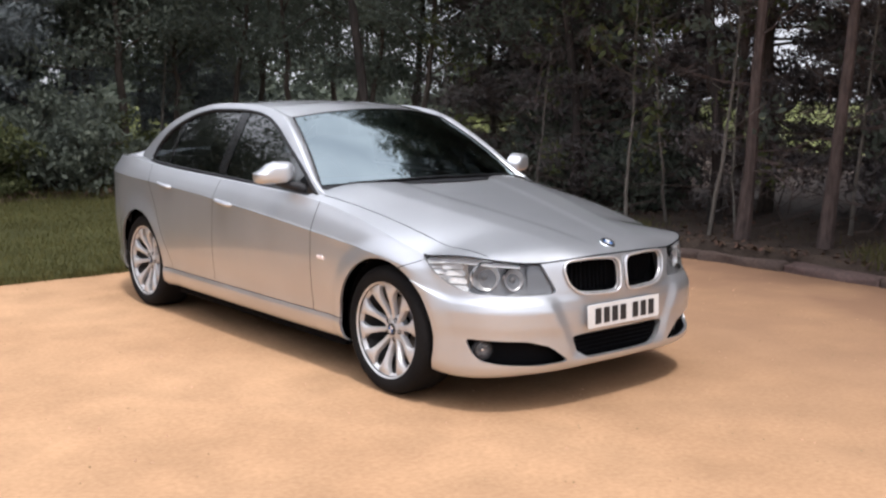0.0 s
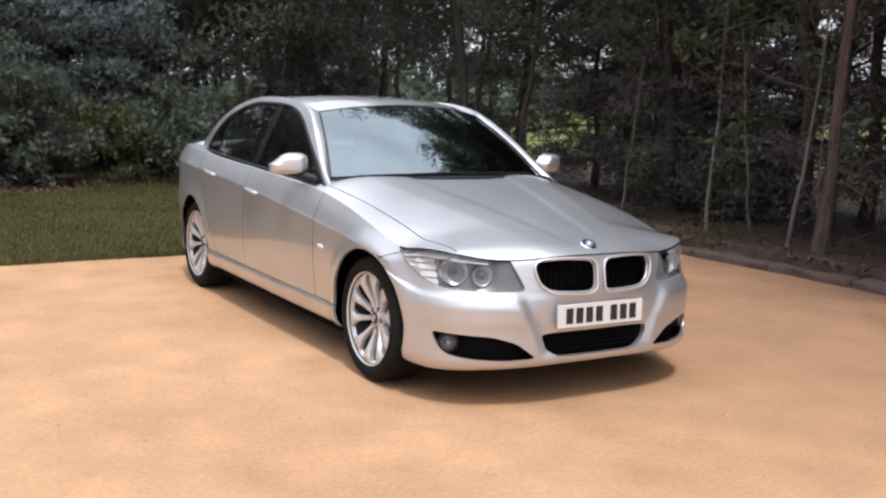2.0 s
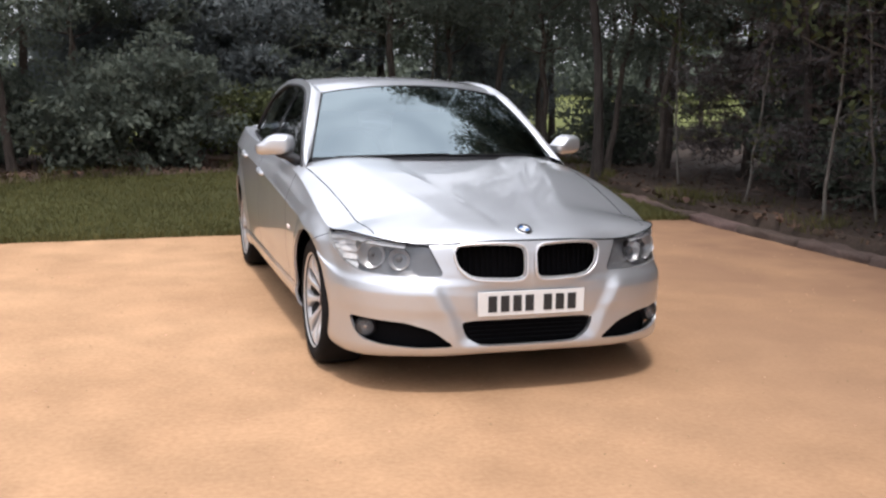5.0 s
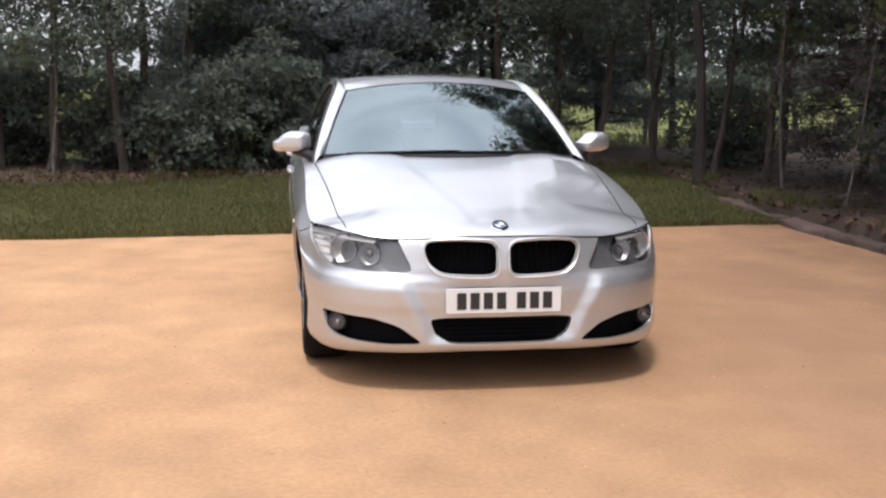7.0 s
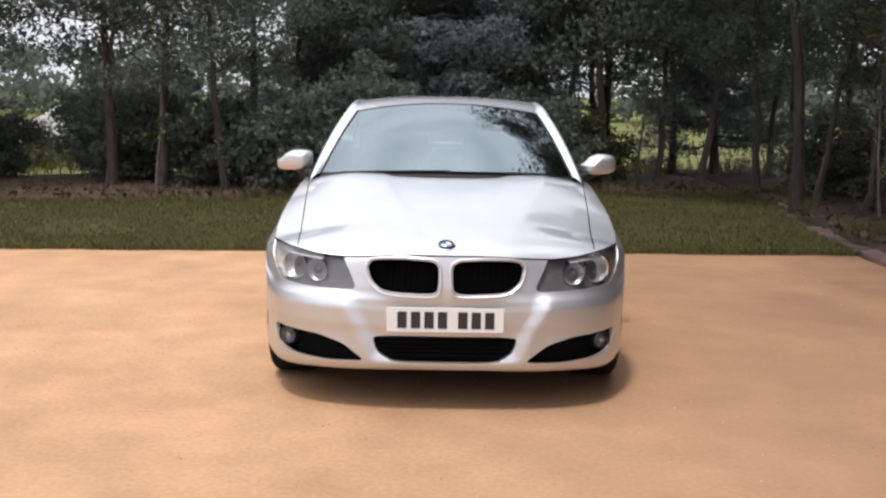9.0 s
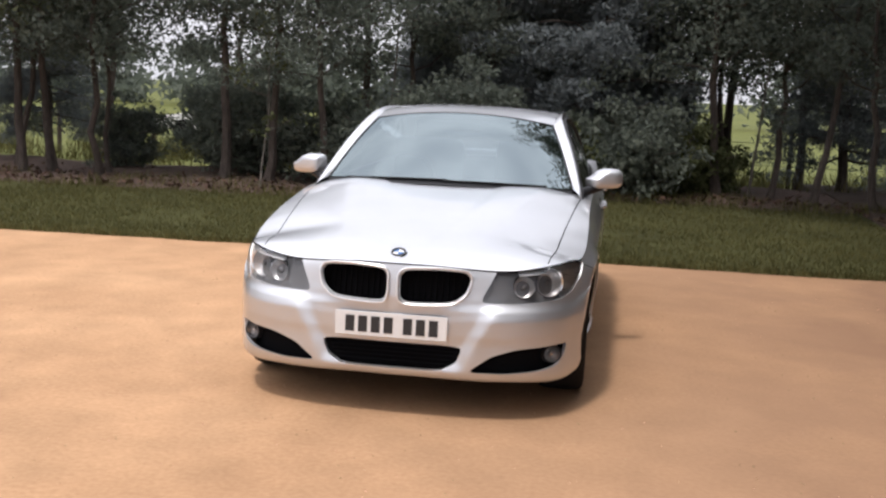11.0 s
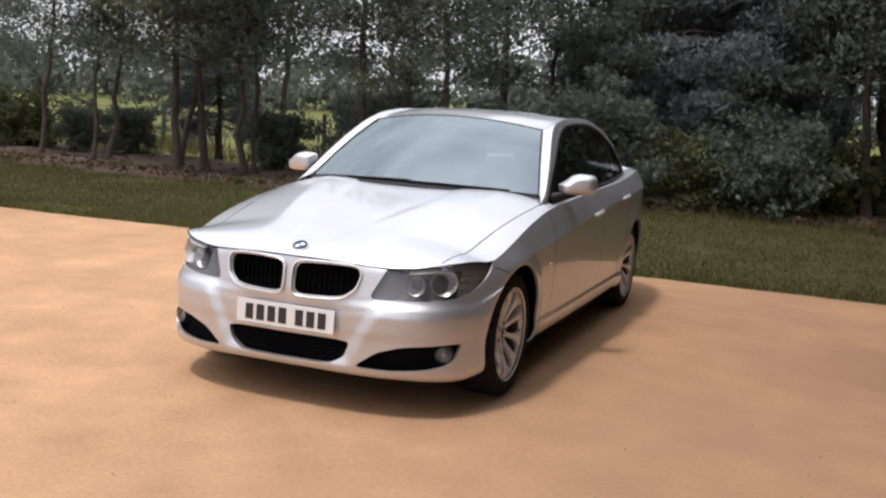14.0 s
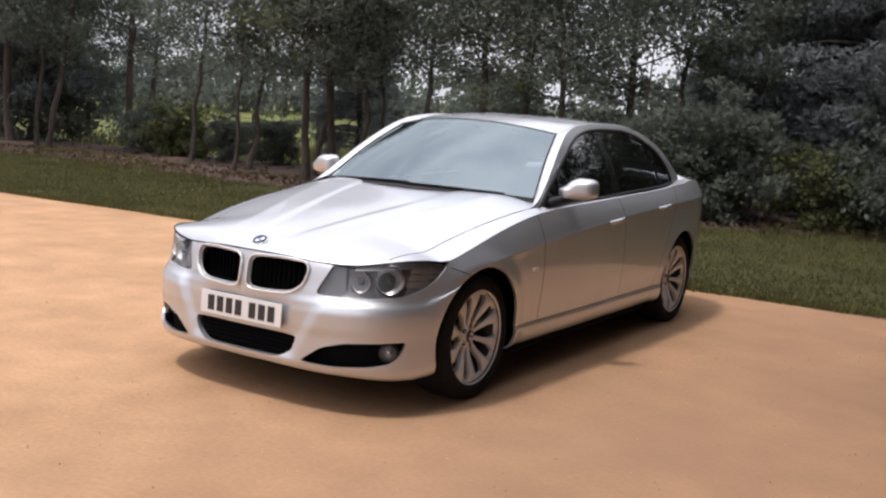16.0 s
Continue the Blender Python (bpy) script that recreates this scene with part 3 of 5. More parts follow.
def make_tree(name, seed, h, r0, lo, spread, limbs, per, leaf, wood, foliage, lean=(0, 0), clump=(0.45, 0.85), habit="broad", dead=0, label="", stems=1, group="", crook=0.10):
    rng = np.random.default_rng(seed)
    root = tagged(new(name), label, "tree", group)
    wbm, lbm = bmesh.new(), bmesh.new()
    centres, sizes = [], []
    for st in range(stems):
        ox, oy = (0, 0) if st == 0 else rng.normal(0, 0.22, 2)
        top = Vector((ox + lean[0] + rng.normal(0, 0.15) + (rng.normal(0, 0.6) if st else 0), oy + lean[1] + rng.normal(0, 0.15), h * (1 if st == 0 else rng.uniform(0.7, 0.95))))
        trunk = bent(rng, (ox, oy, -0.15), top, 12, crook)
        rad = [r0 * (1 - 0.86 * i / 11) * (1.35 if i == 0 else 1) * (1 if st == 0 else 0.75) for i in range(12)]
        tube(trunk, rad, 8, bm=wbm)
        for k in range(limbs):
            t = lo / h + (1 - lo / h) * ((k + rng.random()) / limbs) ** 0.9
            i = min(int(t * 11), 10)
            p = trunk[i].lerp(trunk[i + 1], t * 11 - i)
            a = k * 2.4 + rng.uniform(-0.5, 0.5)
            if habit == "cone":
                L = spread * (1.12 - t) * rng.uniform(0.75, 1.15) + 0.25
                q = p + Vector((math.cos(a) * L, math.sin(a) * L, -0.12 * L + 0.15))
                m = 4
            else:
                shape = math.sin(math.pi * min(max((t * h - lo * 0.7) / (h - lo * 0.7), 0.05), 0.97)) ** 0.6
                L = spread * shape * rng.uniform(0.55, 1.1) + 0.2
                q = p + Vector((math.cos(a) * L, math.sin(a) * L, rng.uniform(0.15, 0.7) * L))
                m = 3
            line = bent(rng, p, q, 5, 0.25)
            tube(line, [max(r0 * 0.30 * (1 - t * 0.6) * (1 - 0.8 * j / 4), 0.006) for j in range(5)], 5, bm=lbm)
            for j in range(m):
                f = lerp(0.35, 1.02, (j + rng.random() * 0.6) / m)
                i2 = min(int(f * 4), 3)
                c = line[i2].lerp(line[i2 + 1], f * 4 - i2) + Vector(rng.normal(0, 0.18, 3))
                centres.append(tuple(c))
                sizes.append(rng.uniform(*clump) * (0.75 if habit == "cone" else 1))
    for k in range(dead):
        # bare snags below the crown
        z = rng.uniform(0.7, max(lo + 1.2, 1.5))
        i = min(int(z / h * 11), 10)
        p = trunk[i].lerp(trunk[i + 1], z / h * 11 - i)
        a = rng.uniform(0, 6.28)
        L = rng.uniform(0.4, 1.5)
        line = bent(rng, p, p + Vector((math.cos(a) * L, math.sin(a) * L, rng.uniform(-0.25, 0.2) * L)), 5, 0.3)
        tube(line, [0.012, 0.010, 0.007, 0.005, 0.003], 4, bm=lbm)
        for q in (1, 2, 3):
            b2 = Vector(rng.normal(0, 0.28, 3))
            tube([line[q], line[q] + b2 * 0.5, line[q] + b2], [0.006, 0.004, 0.002], 3, bm=lbm)
    part("trunk", wbm, wood, root)
    tagged(part("branchwork", lbm, wood, root), kind="stuff")
    if centres:
        v, f = leaf_cloud(rng, centres, sizes, per, leaf, 0.55 if habit == "broad" else 0.42, 0.0 if habit == "broad" else 0.25, 0.5 if habit == "broad" else 0.26, h > 4.7)
        shared("crown", cloud_mesh("crown", v, f, foliage), root)
    return root


T_BROAD = [make_tree("tree", 1, 4.8, 0.080, 1.8, 1.6, 22, 165, 0.043, M_BARK, M_LEAF, (0.3, 0), label="slender broadleaf tree with a dark green crown in the belt", group="tree belt"),
           make_tree("tree", 2, 5.2, 0.090, 1.9, 1.7, 22, 165, 0.043, M_BARK, M_LEAF, (-0.4, 0.2), label="slender broadleaf tree with a dark green crown in the belt", group="tree belt"),
           make_tree("tree", 3, 4.75, 0.065, 1.7, 1.4, 16, 165, 0.043, M_BARK, M_LEAF, (0.9, 0), stems=2, label="leaning twin-stemmed broadleaf tree in the belt", group="tree belt")]
T_THIN = [make_tree("tree", 4, 5.0, 0.065, 1.8, 1.5, 20, 155, 0.042, M_BARK, M_LEAF, (0.5, 0), clump=(0.35, 0.6), label="thin open-crowned tree letting the sky through", group="tree belt"),
          make_tree("tree", 5, 4.8, 0.06, 1.7, 1.4, 18, 155, 0.042, M_BARK, M_LEAF, (1.0, 0.2), clump=(0.35, 0.6), label="thin open-crowned tree letting the sky through", group="tree belt")]
T_CONE = [make_tree("conifer", 11, 5.4, 0.13, 0.8, 2.0, 50, 260, 0.058, M_BARK, M_NEEDLE, habit="cone", clump=(0.5, 0.9), label="dense dark evergreen tree in the belt", group="dark evergreens"),
          make_tree("conifer", 12, 5.0, 0.12, 0.7, 1.9, 46, 260, 0.058, M_BARK, M_NEEDLE, habit="cone", clump=(0.5, 0.9), label="dense dark evergreen tree in the belt", group="dark evergreens")]
T_TALL = [make_tree("conifer", 51, 11.0, 0.14, 0.9, 2.6, 84, 130, 0.074, M_BARK, M_DUSK, habit="cone", clump=(0.55, 0.95), label="tall dense dark evergreen in the side wood", group="dark evergreens"),
          make_tree("conifer", 52, 12.0, 0.14, 1.0, 2.7, 86, 130, 0.074, M_BARK, M_DUSK, habit="cone", clump=(0.55, 0.95), label="tall dense dark evergreen in the side wood", group="dark evergreens")]
T_PINE = [make_tree("pine", 21, 11.5, 0.074, 4.2, 2.0, 26, 150, 0.07, M_PINEBARK, M_NEEDLE, crook=0.025, lean=(0.1, 0.1), habit="cone", dead=26, clump=(0.5, 0.9), label="tall pine with a bare reddish trunk and dead lower twigs", group="pines"),
          make_tree("pine", 22, 12.5, 0.072, 4.6, 1.9, 26, 150, 0.07, M_PINEBARK, M_NEEDLE, crook=0.025, lean=(-0.2, 0.2), habit="cone", dead=24, clump=(0.5, 0.9), label="tall pine with a bare reddish trunk and dead lower twigs", group="pines")]
T_PALE = make_tree("tree", 71, 5.0, 0.07, 2.1, 1.3, 22, 80, 0.058, M_BARK, M_PALELEAF, (0.2, 0), clump=(0.4, 0.75), label="broadleaf tree with a pale grey-green crown in the belt", group="tree belt")
T_OVER = [make_tree("tree", 61, 9.6, 0.075, 4.0, 2.3, 34, 150, 0.075, M_SHADEBARK, M_LEAF, (-0.5, 0.2), clump=(0.5, 0.95), crook=0.04, label="tall broadleaf tree whose crown hangs over the gravel", group="tall trees"),
          make_tree("tree", 62, 10.5, 0.075, 4.4, 2.5, 34, 150, 0.075, M_SHADEBARK, M_LEAF, (0.1, 0.0), clump=(0.5, 0.95), crook=0.04, label="tall broadleaf tree whose crown hangs over the gravel", group="tall trees")]
T_SAP = [make_tree("sapling", 31, 2.5, 0.022, 0.8, 0.40, 4, 18, 0.045, M_PALEBARK, M_LEAFLIT, crook=0.07, lean=(0.25, 0), clump=(0.14, 0.28), label="thin pale-stemmed sapling with sparse light leaves", group="saplings"),
         make_tree("sapling", 32, 2.9, 0.020, 0.9, 0.4, 4, 18, 0.045, M_PALEBARK, M_LEAFLIT, crook=0.07, lean=(-0.2, 0.2), clump=(0.14, 0.26), label="thin pale-stemmed sapling with sparse light leaves", group="saplings"),
         make_tree("sapling", 33, 3.4, 0.026, 1.2, 0.6, 6, 24, 0.05, M_PALEBARK, M_LEAF, crook=0.07, lean=(0.2, 0.1), clump=(0.16, 0.3), label="thin pale-stemmed sapling with sparse light leaves", group="saplings")]
T_BUSH = [make_tree("shrub", 41, 1.3, 0.03, 0.15, 0.75, 14, 60, 0.05, M_BARK, M_LEAF, stems=3, clump=(0.2, 0.38), label="low green shrub at the foot of the trees", group="shrubs"),
          make_tree("shrub", 42, 1.0, 0.025, 0.1, 0.6, 12, 60, 0.05, M_BARK, M_LEAFLIT, stems=3, clump=(0.18, 0.34), label="low light-green shrub at the foot of the trees", group="shrubs"),
          make_tree("shrub", 43, 1.9, 0.03, 0.3, 0.9, 16, 60, 0.055, M_BARK, M_LEAF, stems=4, clump=(0.22, 0.42), label="low green shrub at the foot of the trees", group="shrubs")]
used = set()


def plant(src, x, y, s=1.0, turn=None, z=None):
    turn = (x * 77.7 + y * 131.3) % 360 if turn is None else turn
    m = Matrix.LocRotScale((x, y, 0.12 if z is None else z), Euler((0, 0, radians(turn))), (s, s, s))
    if src not in used:
        used.add(src)
        src.matrix_basis = m
        return src
    ob = copy_thing(src, pose(0, 0, 0))
    ob.matrix_basis = m
    return ob


# the belt behind the verge
for x, y, k, s in ((2.6, 11.0, 0, 1.0), (1.8, 12.5, 2, 1.1), (2.75, 13.0, 2, 1.15), (-7.3, 9.0, 0, 0.9), (-6.5, 8.9, 2, 0.9), (-4.7, 9.2, 0, 1.0), (-4.0, 9.1, 1, 0.8), (-9.6, 9.3, 2, 0.9),
                   (-14.4, 10.8, 1, 1.1), (-15.2, 9.2, 2, 1.1), (-16.8, 9.5, 1, 1.2),
                   (-19.0, 9.6, 1, 1.2), (-3.0, 8.9, 0, 0.8), (-3.1, 10.9, 1, 0.9),
                   (-9.2, 14.2, 0, 1.0), (6.3, 13.4, 0, 1.0), (7.8, 12.6, 1, 0.9), (3.0, 13.6, 1, 1.0), (4.4, 14.6, 0, 1.1), (-17.2, 13.6, 0, 1.1), (-22.6, 13.2, 2, 1.3)):
    plant(T_BROAD[k], x, y, s)
for x, y, k, s in ((3.4, 11.3, 0, 0.9), (3.9, 10.4, 1, 1.0), (4.6, 9.5, 0, 0.9), (4.9, 8.2, 1, 0.85), (5.2, 7.4, 0, 0.9),
                   (-5.7, 11.9, 0, 1.0), (-8.3, 9.6, 1, 0.95), (-11.0, 9.2, 0, 0.9), (-2.5, 11.3, 0, 0.95), (-1.7, 12.3, 1, 1.0), (-1.2, 11.4, 0, 0.8), (6.6, 11.4, 0, 1.0), (8.4, 12.4, 1, 1.0), (5.6, 12.6, 0, 0.9)):
    plant(T_THIN[k], x, y, s, 25 if x < 4.6 else None)
for x, y, k, s in ((-2.3, 13.3, 1, 0.55), (-1.2, 14.0, 0, 1.05), (-0.2, 12.9, 0, 1.05), (0.7, 11.9, 1, 1.0), (0.2, 13.6, 0, 1.1), (5.0, 13.7, 1, 0.8), (-9.0, 11.8, 0, 0.6), (-18.2, 11.0, 0, 1.2), (-21.5, 10.4, 1, 1.3), (-24.0, 11.2, 0, 1.3)):
    plant(T_CONE[k], x, y, s)
plant(T_PALE, -7.5, 8.5, 1.0)
# the wood beside the gravel
# the six at y below 0 are unseen, added to block sky light
for x, y, k, s in ((4.38, 7.45, 0, 1.0), (6.6, 5.2, 1, 0.92), (5.5, 2.6, 0, 0.9), (5.6, 4.7, 0, 0.85), (5.3, -1.7, 0, 0.95), (5.5, -4.3, 1, 0.9), (5.4, -7.2, 0, 1.0), (5.0, -0.4, 1, 0.8), (4.9, -3.0, 0, 0.85), (4.9, -5.6, 1, 0.9)):
    plant(T_OVER[k], x, y, s, 0)
for x, y, k, s in ((4.57, 1.64, 0, 0.82), (4.66, 0.84, 1, 0.80), (5.9, -0.7, 0, 0.75), (5.3, -2.4, 1, 0.75), (6.9, 1.2, 1, 0.75), (6.4, 3.0, 0, 0.72), (5.4, -5.0, 0, 1.0), (7.6, -2.6, 1, 1.0)):
    plant(T_PINE[k], x, y, s, z=0.14)
# three at x 6.3 to 6.7, y below -3: out of view, added against sky light
for x, y, k, s in ((7.4, 4.4, 0, 0.68), (6.9, 6.0, 1, 0.65), (8.2, 2.2, 1, 0.72), (8.0, 0.2, 0, 0.72), (8.4, -2.2, 1, 1.0), (6.5, -3.4, 0, 0.9), (6.3, -6.0, 1, 0.9), (6.7, -8.8, 0, 0.95), (11.0, 1.6, 0, 1.1),
                   (9.0, -4.8, 0, 1.0), (10.8, -2.0, 1, 1.1), (13.0, -1.0, 1, 1.2), (8.6, -7.6, 0, 1.0), (6.9, 2.9, 0, 0.6), (6.8, 1.0, 1, 0.6), (6.6, -0.8, 0, 0.55), (6.4, 4.6, 1, 0.5), (7.9, 7.6, 0, 0.6), (6.6, 7.3, 1, 0.42)):
    plant(T_TALL[k], x, y, s)
for x, y, k, s in ((5.8, 4.9, 0, 0.9), (5.9, 8.4, 1, 0.9), (7.4, 7.6, 1, 0.8)):
    plant(T_BROAD[k], x, y, s)
for x, y, k, s in ((4.55, 3.04, 0, 1.0), (5.1, 2.9, 1, 0.9), (4.62, 2.05, 2, 0.9), (5.0, 2.0, 1, 0.8), (5.8, 4.0, 2, 0.9), (4.75, 4.6, 1, 0.8), (4.9, 6.2, 0, 0.9), (5.6, 1.1, 2, 0.9), (-3.8, 8.2, 0, 0.8),
                   (-2.5, 9.8, 2, 1.0), (-5.0, 10.6, 1, 1.0), (3.1, 11.3, 2, 1.0)):
    plant(T_SAP[k], x, y, s)
for x, y, k, s in ((-6.6, 10.2, 2, 0.5), (-4.6, 10.4, 0, 0.9), (-5.7, 11.4, 2, 0.7), (-3.4, 9.9, 0, 0.8), (-2.2, 9.2, 0, 0.9), (-1.0, 9.9, 2, 0.8), (0.2, 10.0, 1, 0.8), (1.2, 10.2, 0, 0.9), (1.75, 11.2, 1, 0.85), (2.5, 11.6, 1, 0.7), 
                   (5.6, 9.2, 0, 0.8), (-10.4, 10.9, 2, 0.45), (-13.5, 10.5, 0, 0.7), (-12.1, 10.3, 1, 0.8), (-11.2, 10.6, 2, 0.42), (6.2, 5.4, 0, 1.0), (6.0, 3.9, 0, 0.7), (-17.0, 10.6, 2, 1.0),
                   (6.6, 0.2, 0, 0.9)):
    plant(T_BUSH[k], x, y, s)

for x, y, k, s in ((-15.5, -5.5, 0, 1.2), (-16.2, -2.0, 1, 1.2), (-15.8, 1.6, 2, 1.3), (-16.5, 4.4, 0, 1.2)):
    plant(T_BROAD[k], x, y, s, z=0)


fence = tagged(new("fence"), "old wooden post and wire fence at the edge of the meadow", "fence")
post_me = mesh_of("fence_post", box(0.08, 0.08, 1.15, (0, 0, 0.52), 0.012, 1), M_BARK)
wire_me = mesh_of("fence_wire", tube([(-1.15, 0, 0), (0, 0, -0.015), (1.15, 0, 0)], 0.006, 5), M_BARK)
for i in range(17):
    x = -22 + i * 2.2
    shared("fence_post", post_me, fence, pose(x, 15.6, -0.08, 0, 2 * wob(x, 0, 1), 5 * wob(x, 3, 1)))
    if i < 16:
        for z in (0.42, 0.86):
            shared("fence_wire", wire_me, fence, pose(x + 1.1, 15.65, z, 0, 1.5 * wob(x, z, 1), 0))


def rough_place(rng):
    x = rng.uniform(-20, 12)
    y = rng.uniform(13.0, 17.5)
    return None if wob(x, y, 0.5) < -0.1 else (x, y, -0.05)


blades("rough_grass", 9000, rough_place, 0.42, 0.012, M_GRASS, "long rough grass at the meadow's edge", "grass", 21)


def thicket():
    """Bare dead twigs between the trunks of the side wood."""
    rng = np.random.default_rng(19)
    verts, faces = [], []
    for i in range(2000):
        y = rng.uniform(-6.5, 7.5)
        x = kerb_x(y) + 0.75 + abs(rng.normal(0, 1.3))
        z = 0.15 + rng.random() ** 1.3 * 3.6
        p = Vector((x, y, z))
        d = Vector(rng.normal(0, 1, 3))
        d.z = d.z * 0.45 + 0.12
        d.normalize()
        L = rng.uniform(0.25, 0.85)
        q = p + d * L * 0.5 + Vector(rng.normal(0, 0.05, 3))
        e = p + d * L + Vector(rng.normal(0, 0.10, 3))
        side = d.orthogonal().normalized()
        up = d.cross(side)
        for a, b, r0, r1 in ((p, q, 0.0055, 0.004), (q, e, 0.004, 0.0015)):
            k = len(verts)
            for c, r in ((a, r0), (b, r1)):
                for j in range(3):
                    t = 2.094 * j
                    verts.append(tuple(c + (side * math.cos(t) + up * math.sin(t)) * r))
            for j in range(3):
                faces.append((k + j, k + (j + 1) % 3, k + 3 + (j + 1) % 3, k + 3 + j))
    me = bpy.data.meshes.new("dead_twigs")
    me.from_pydata(verts, [], faces)
    me.materials.append(M_TWIG)
    return tagged(new("dead_twigs", me), "tangle of bare dead twigs between the trunks", "twigs", kind="stuff")


thicket()

# a pale car parked far off on the meadow, glimpsed between the trunks
def far_car(x, y, turn):
    root = tagged(new("far_car"), "pale grey car parked far off on the meadow behind the trees", "car")
    root.matrix_basis = pose(x, y, -0.06, 0, 0, turn)
    side = round_loop([(-2.1, 0.30), (-2.12, 0.66), (-1.2, 0.80), (-0.55, 1.30), (0.95, 1.36), (1.85, 0.92), (2.1, 0.80), (2.1, 0.30)], 5, 0.2)
    b = prism([(p[0], p[1]) for p in side], -0.84, 0.84)
    bmesh.ops.bevel(b, geom=[e for e in b.edges if abs(e.verts[0].co.y - e.verts[1].co.y) < 1e-6], offset=0.07, segments=2, affect="EDGES")
    part("body", b, M_PLATE, root)
    for sy in (-1, 1):
        w = prism([(-0.88, 0.90), (-0.46, 1.20), (0.80, 1.25), (1.30, 0.97)], sy * 0.845 - 0.006, sy * 0.845 + 0.006)
        part("side_window", w, M_GLOSSBLACK, root)
        for wx in (-1.3, 1.3):
            t = lathe([(0.0, 0.10), (0.20, 0.10), (0.29, 0.08), (0.31, 0.0), (0.29, -0.08), (0.0, -0.08)], 20)
            bmesh.ops.rotate(t, cent=(0, 0, 0), matrix=Matrix.Rotation(radians(90), 3, "Z"), verts=t.verts)
            part("wheel", t, M_RUBBER, root, m=pose(wx, sy * 0.78, 0.31))
    return root


far_car(-10.0, 23.5, 14)

# far hedge and woods beyond the meadow: a mass nobody could count
rng = np.random.default_rng(77)
cs, ss = [], []
for i in range(260):
    x = rng.uniform(-80, 70)
    y = 62 + rng.normal(0, 3) - 0.10 * abs(x)
    hh = 3.6 + 1.6 * wob(x, 0, 0.06) + rng.uniform(-1, 0.6)
    for z in (0.8, 0.5 * hh, hh):
        cs.append((x + rng.normal(0, 1), y, z + 0.35))
        ss.append(rng.uniform(1.3, 2.3))
v, f = leaf_cloud(rng, cs, ss, 34, 0.34)
tagged(new("far_hedge", cloud_mesh("far_hedge", v, f, M_LEAF)), "distant dark hedge line beyond the meadow", "hedge", kind="stuff")


# ---------------------------------------------------------------- the car: front axle at y = 0, nose towards -y
car = tagged(new("car"), "silver four-door saloon car with alloy wheels parked on sandy gravel", "car")

# half outline in plan at the widest level, from the nose round to the tail
OUT_X = curve1((0.0, 0.0), (0.25, 0.25), (0.48, 0.48), (0.66, 0.645), (0.82, 0.765), (0.97, 0.83), (1.14, 0.868), (1.39, 0.889),
               (1.8, 0.900), (2.6, 0.9085), (3.4, 0.9085), (4.0, 0.903), (4.4, 0.884), (4.7, 0.840), (4.96, 0.755), (5.16, 0.63), (5.4, 0.43), (5.85, 0.0))
OUT_Y = curve1((0.0, -0.768), (0.25, -0.760), (0.48, -0.728), (0.66, -0.662), (0.82, -0.555), (0.97, -0.42), (1.14, -0.25), (1.39, 0.0),
               (1.8, 0.41), (2.6, 1.21), (3.4, 2.01), (4.0, 2.61), (4.4, 3.01), (4.7, 3.28), (4.96, 3.49), (5.16, 3.625), (5.4, 3.715), (5.85, 3.755))
U_END = 5.85


def out_normal(u):
    e = 0.02
    a, b = max(u - e, 0), min(u + e, U_END)
    tx, ty = OUT_X(b) - OUT_X(a), OUT_Y(b) - OUT_Y(a)
    if u < 0.03:
        return Vector((0, -1, 0))
    if u > U_END - 0.03:
        return Vector((0, 1, 0))
    return Vector((ty, -tx, 0)).normalized()


crease_z = curve1((-0.4, 0.62), (0.0, 0.690), (0.33, 0.724), (0.6, 0.750), (0.9, 0.776), (1.2, 0.801), (1.5, 0.822), (1.85, 0.847), (2.25, 0.866), (2.8, 0.888), (3.3, 0.905), (3.8, 0.91))
belt_z = curve1((-0.30, 0.703), (0.0, 0.785), (0.3, 0.850), (0.7, 0.905), (1.5, 0.940), (2.5, 0.976), (2.8, 0.996), (3.1, 1.016), (3.4, 1.012), (3.8, 0.975))

# sections as (level, inset, height); heights of the side are filled in from the crease and the belt
LEV = [i / 13 for i in range(14)]
PROF_NOSE = [(0.16, 0.183), (0.06, 0.187), (0.026, 0.197), (0.012, 0.213), (0.006, 0.243), (0.006, 0.35), (0.004, 0.40), (0.004, 0.45),
             (0.008, 0.50), (0.018, 0.545), (0.024, 0.59), (0.031, 0.64), (0.040, 0.685), (0.046, 0.709)]
PROF_SHOULDER = [(0.16, 0.176), (0.06, 0.180), (0.026, 0.192), (0.012, 0.210), (0.006, 0.242), (0.008, 0.35), (0.003, 0.41), (0.003, 0.465),
                 (0.014, 0.503), (0.044, 0.545), (0.058, 0.59), (0.067, 0.630), (0.078, 0.670), (0.088, 0.689)]
PROF_CORNER = [(0.16, 0.160), (0.060, 0.164), (0.024, 0.177), (0.009, 0.200), (0.004, 0.236), (0.006, 0.35), (0.002, 0.42), (0.002, 0.470),
               (0.009, 0.507), (0.026, 0.546), (0.036, 0.60), (0.040, 0.652), (0.044, 0.695), (0.048, 0.726)]


def side_prof(y):
    zc, zb = crease_z(y), belt_z(y)
    k = smooth(-0.25, 0.6, y)        # the front wings are fuller at the shoulder than the doors
    return [(0.16, 0.190), (0.09, 0.195), (0.052, 0.212), (0.030, 0.245), (0.020, 0.295), (0.025, 0.325), (0.022, 0.37), (0.008, 0.48),
            (0.001, 0.61), (0.002, zc - 0.045), (0.0012, zc - 0.006), (lerp(0.004, 0.0055, k), zc + 0.006), (lerp(0.018, 0.030, k), lerp(zc, zb, 0.5)), (lerp(0.038, 0.064, k), zb)]


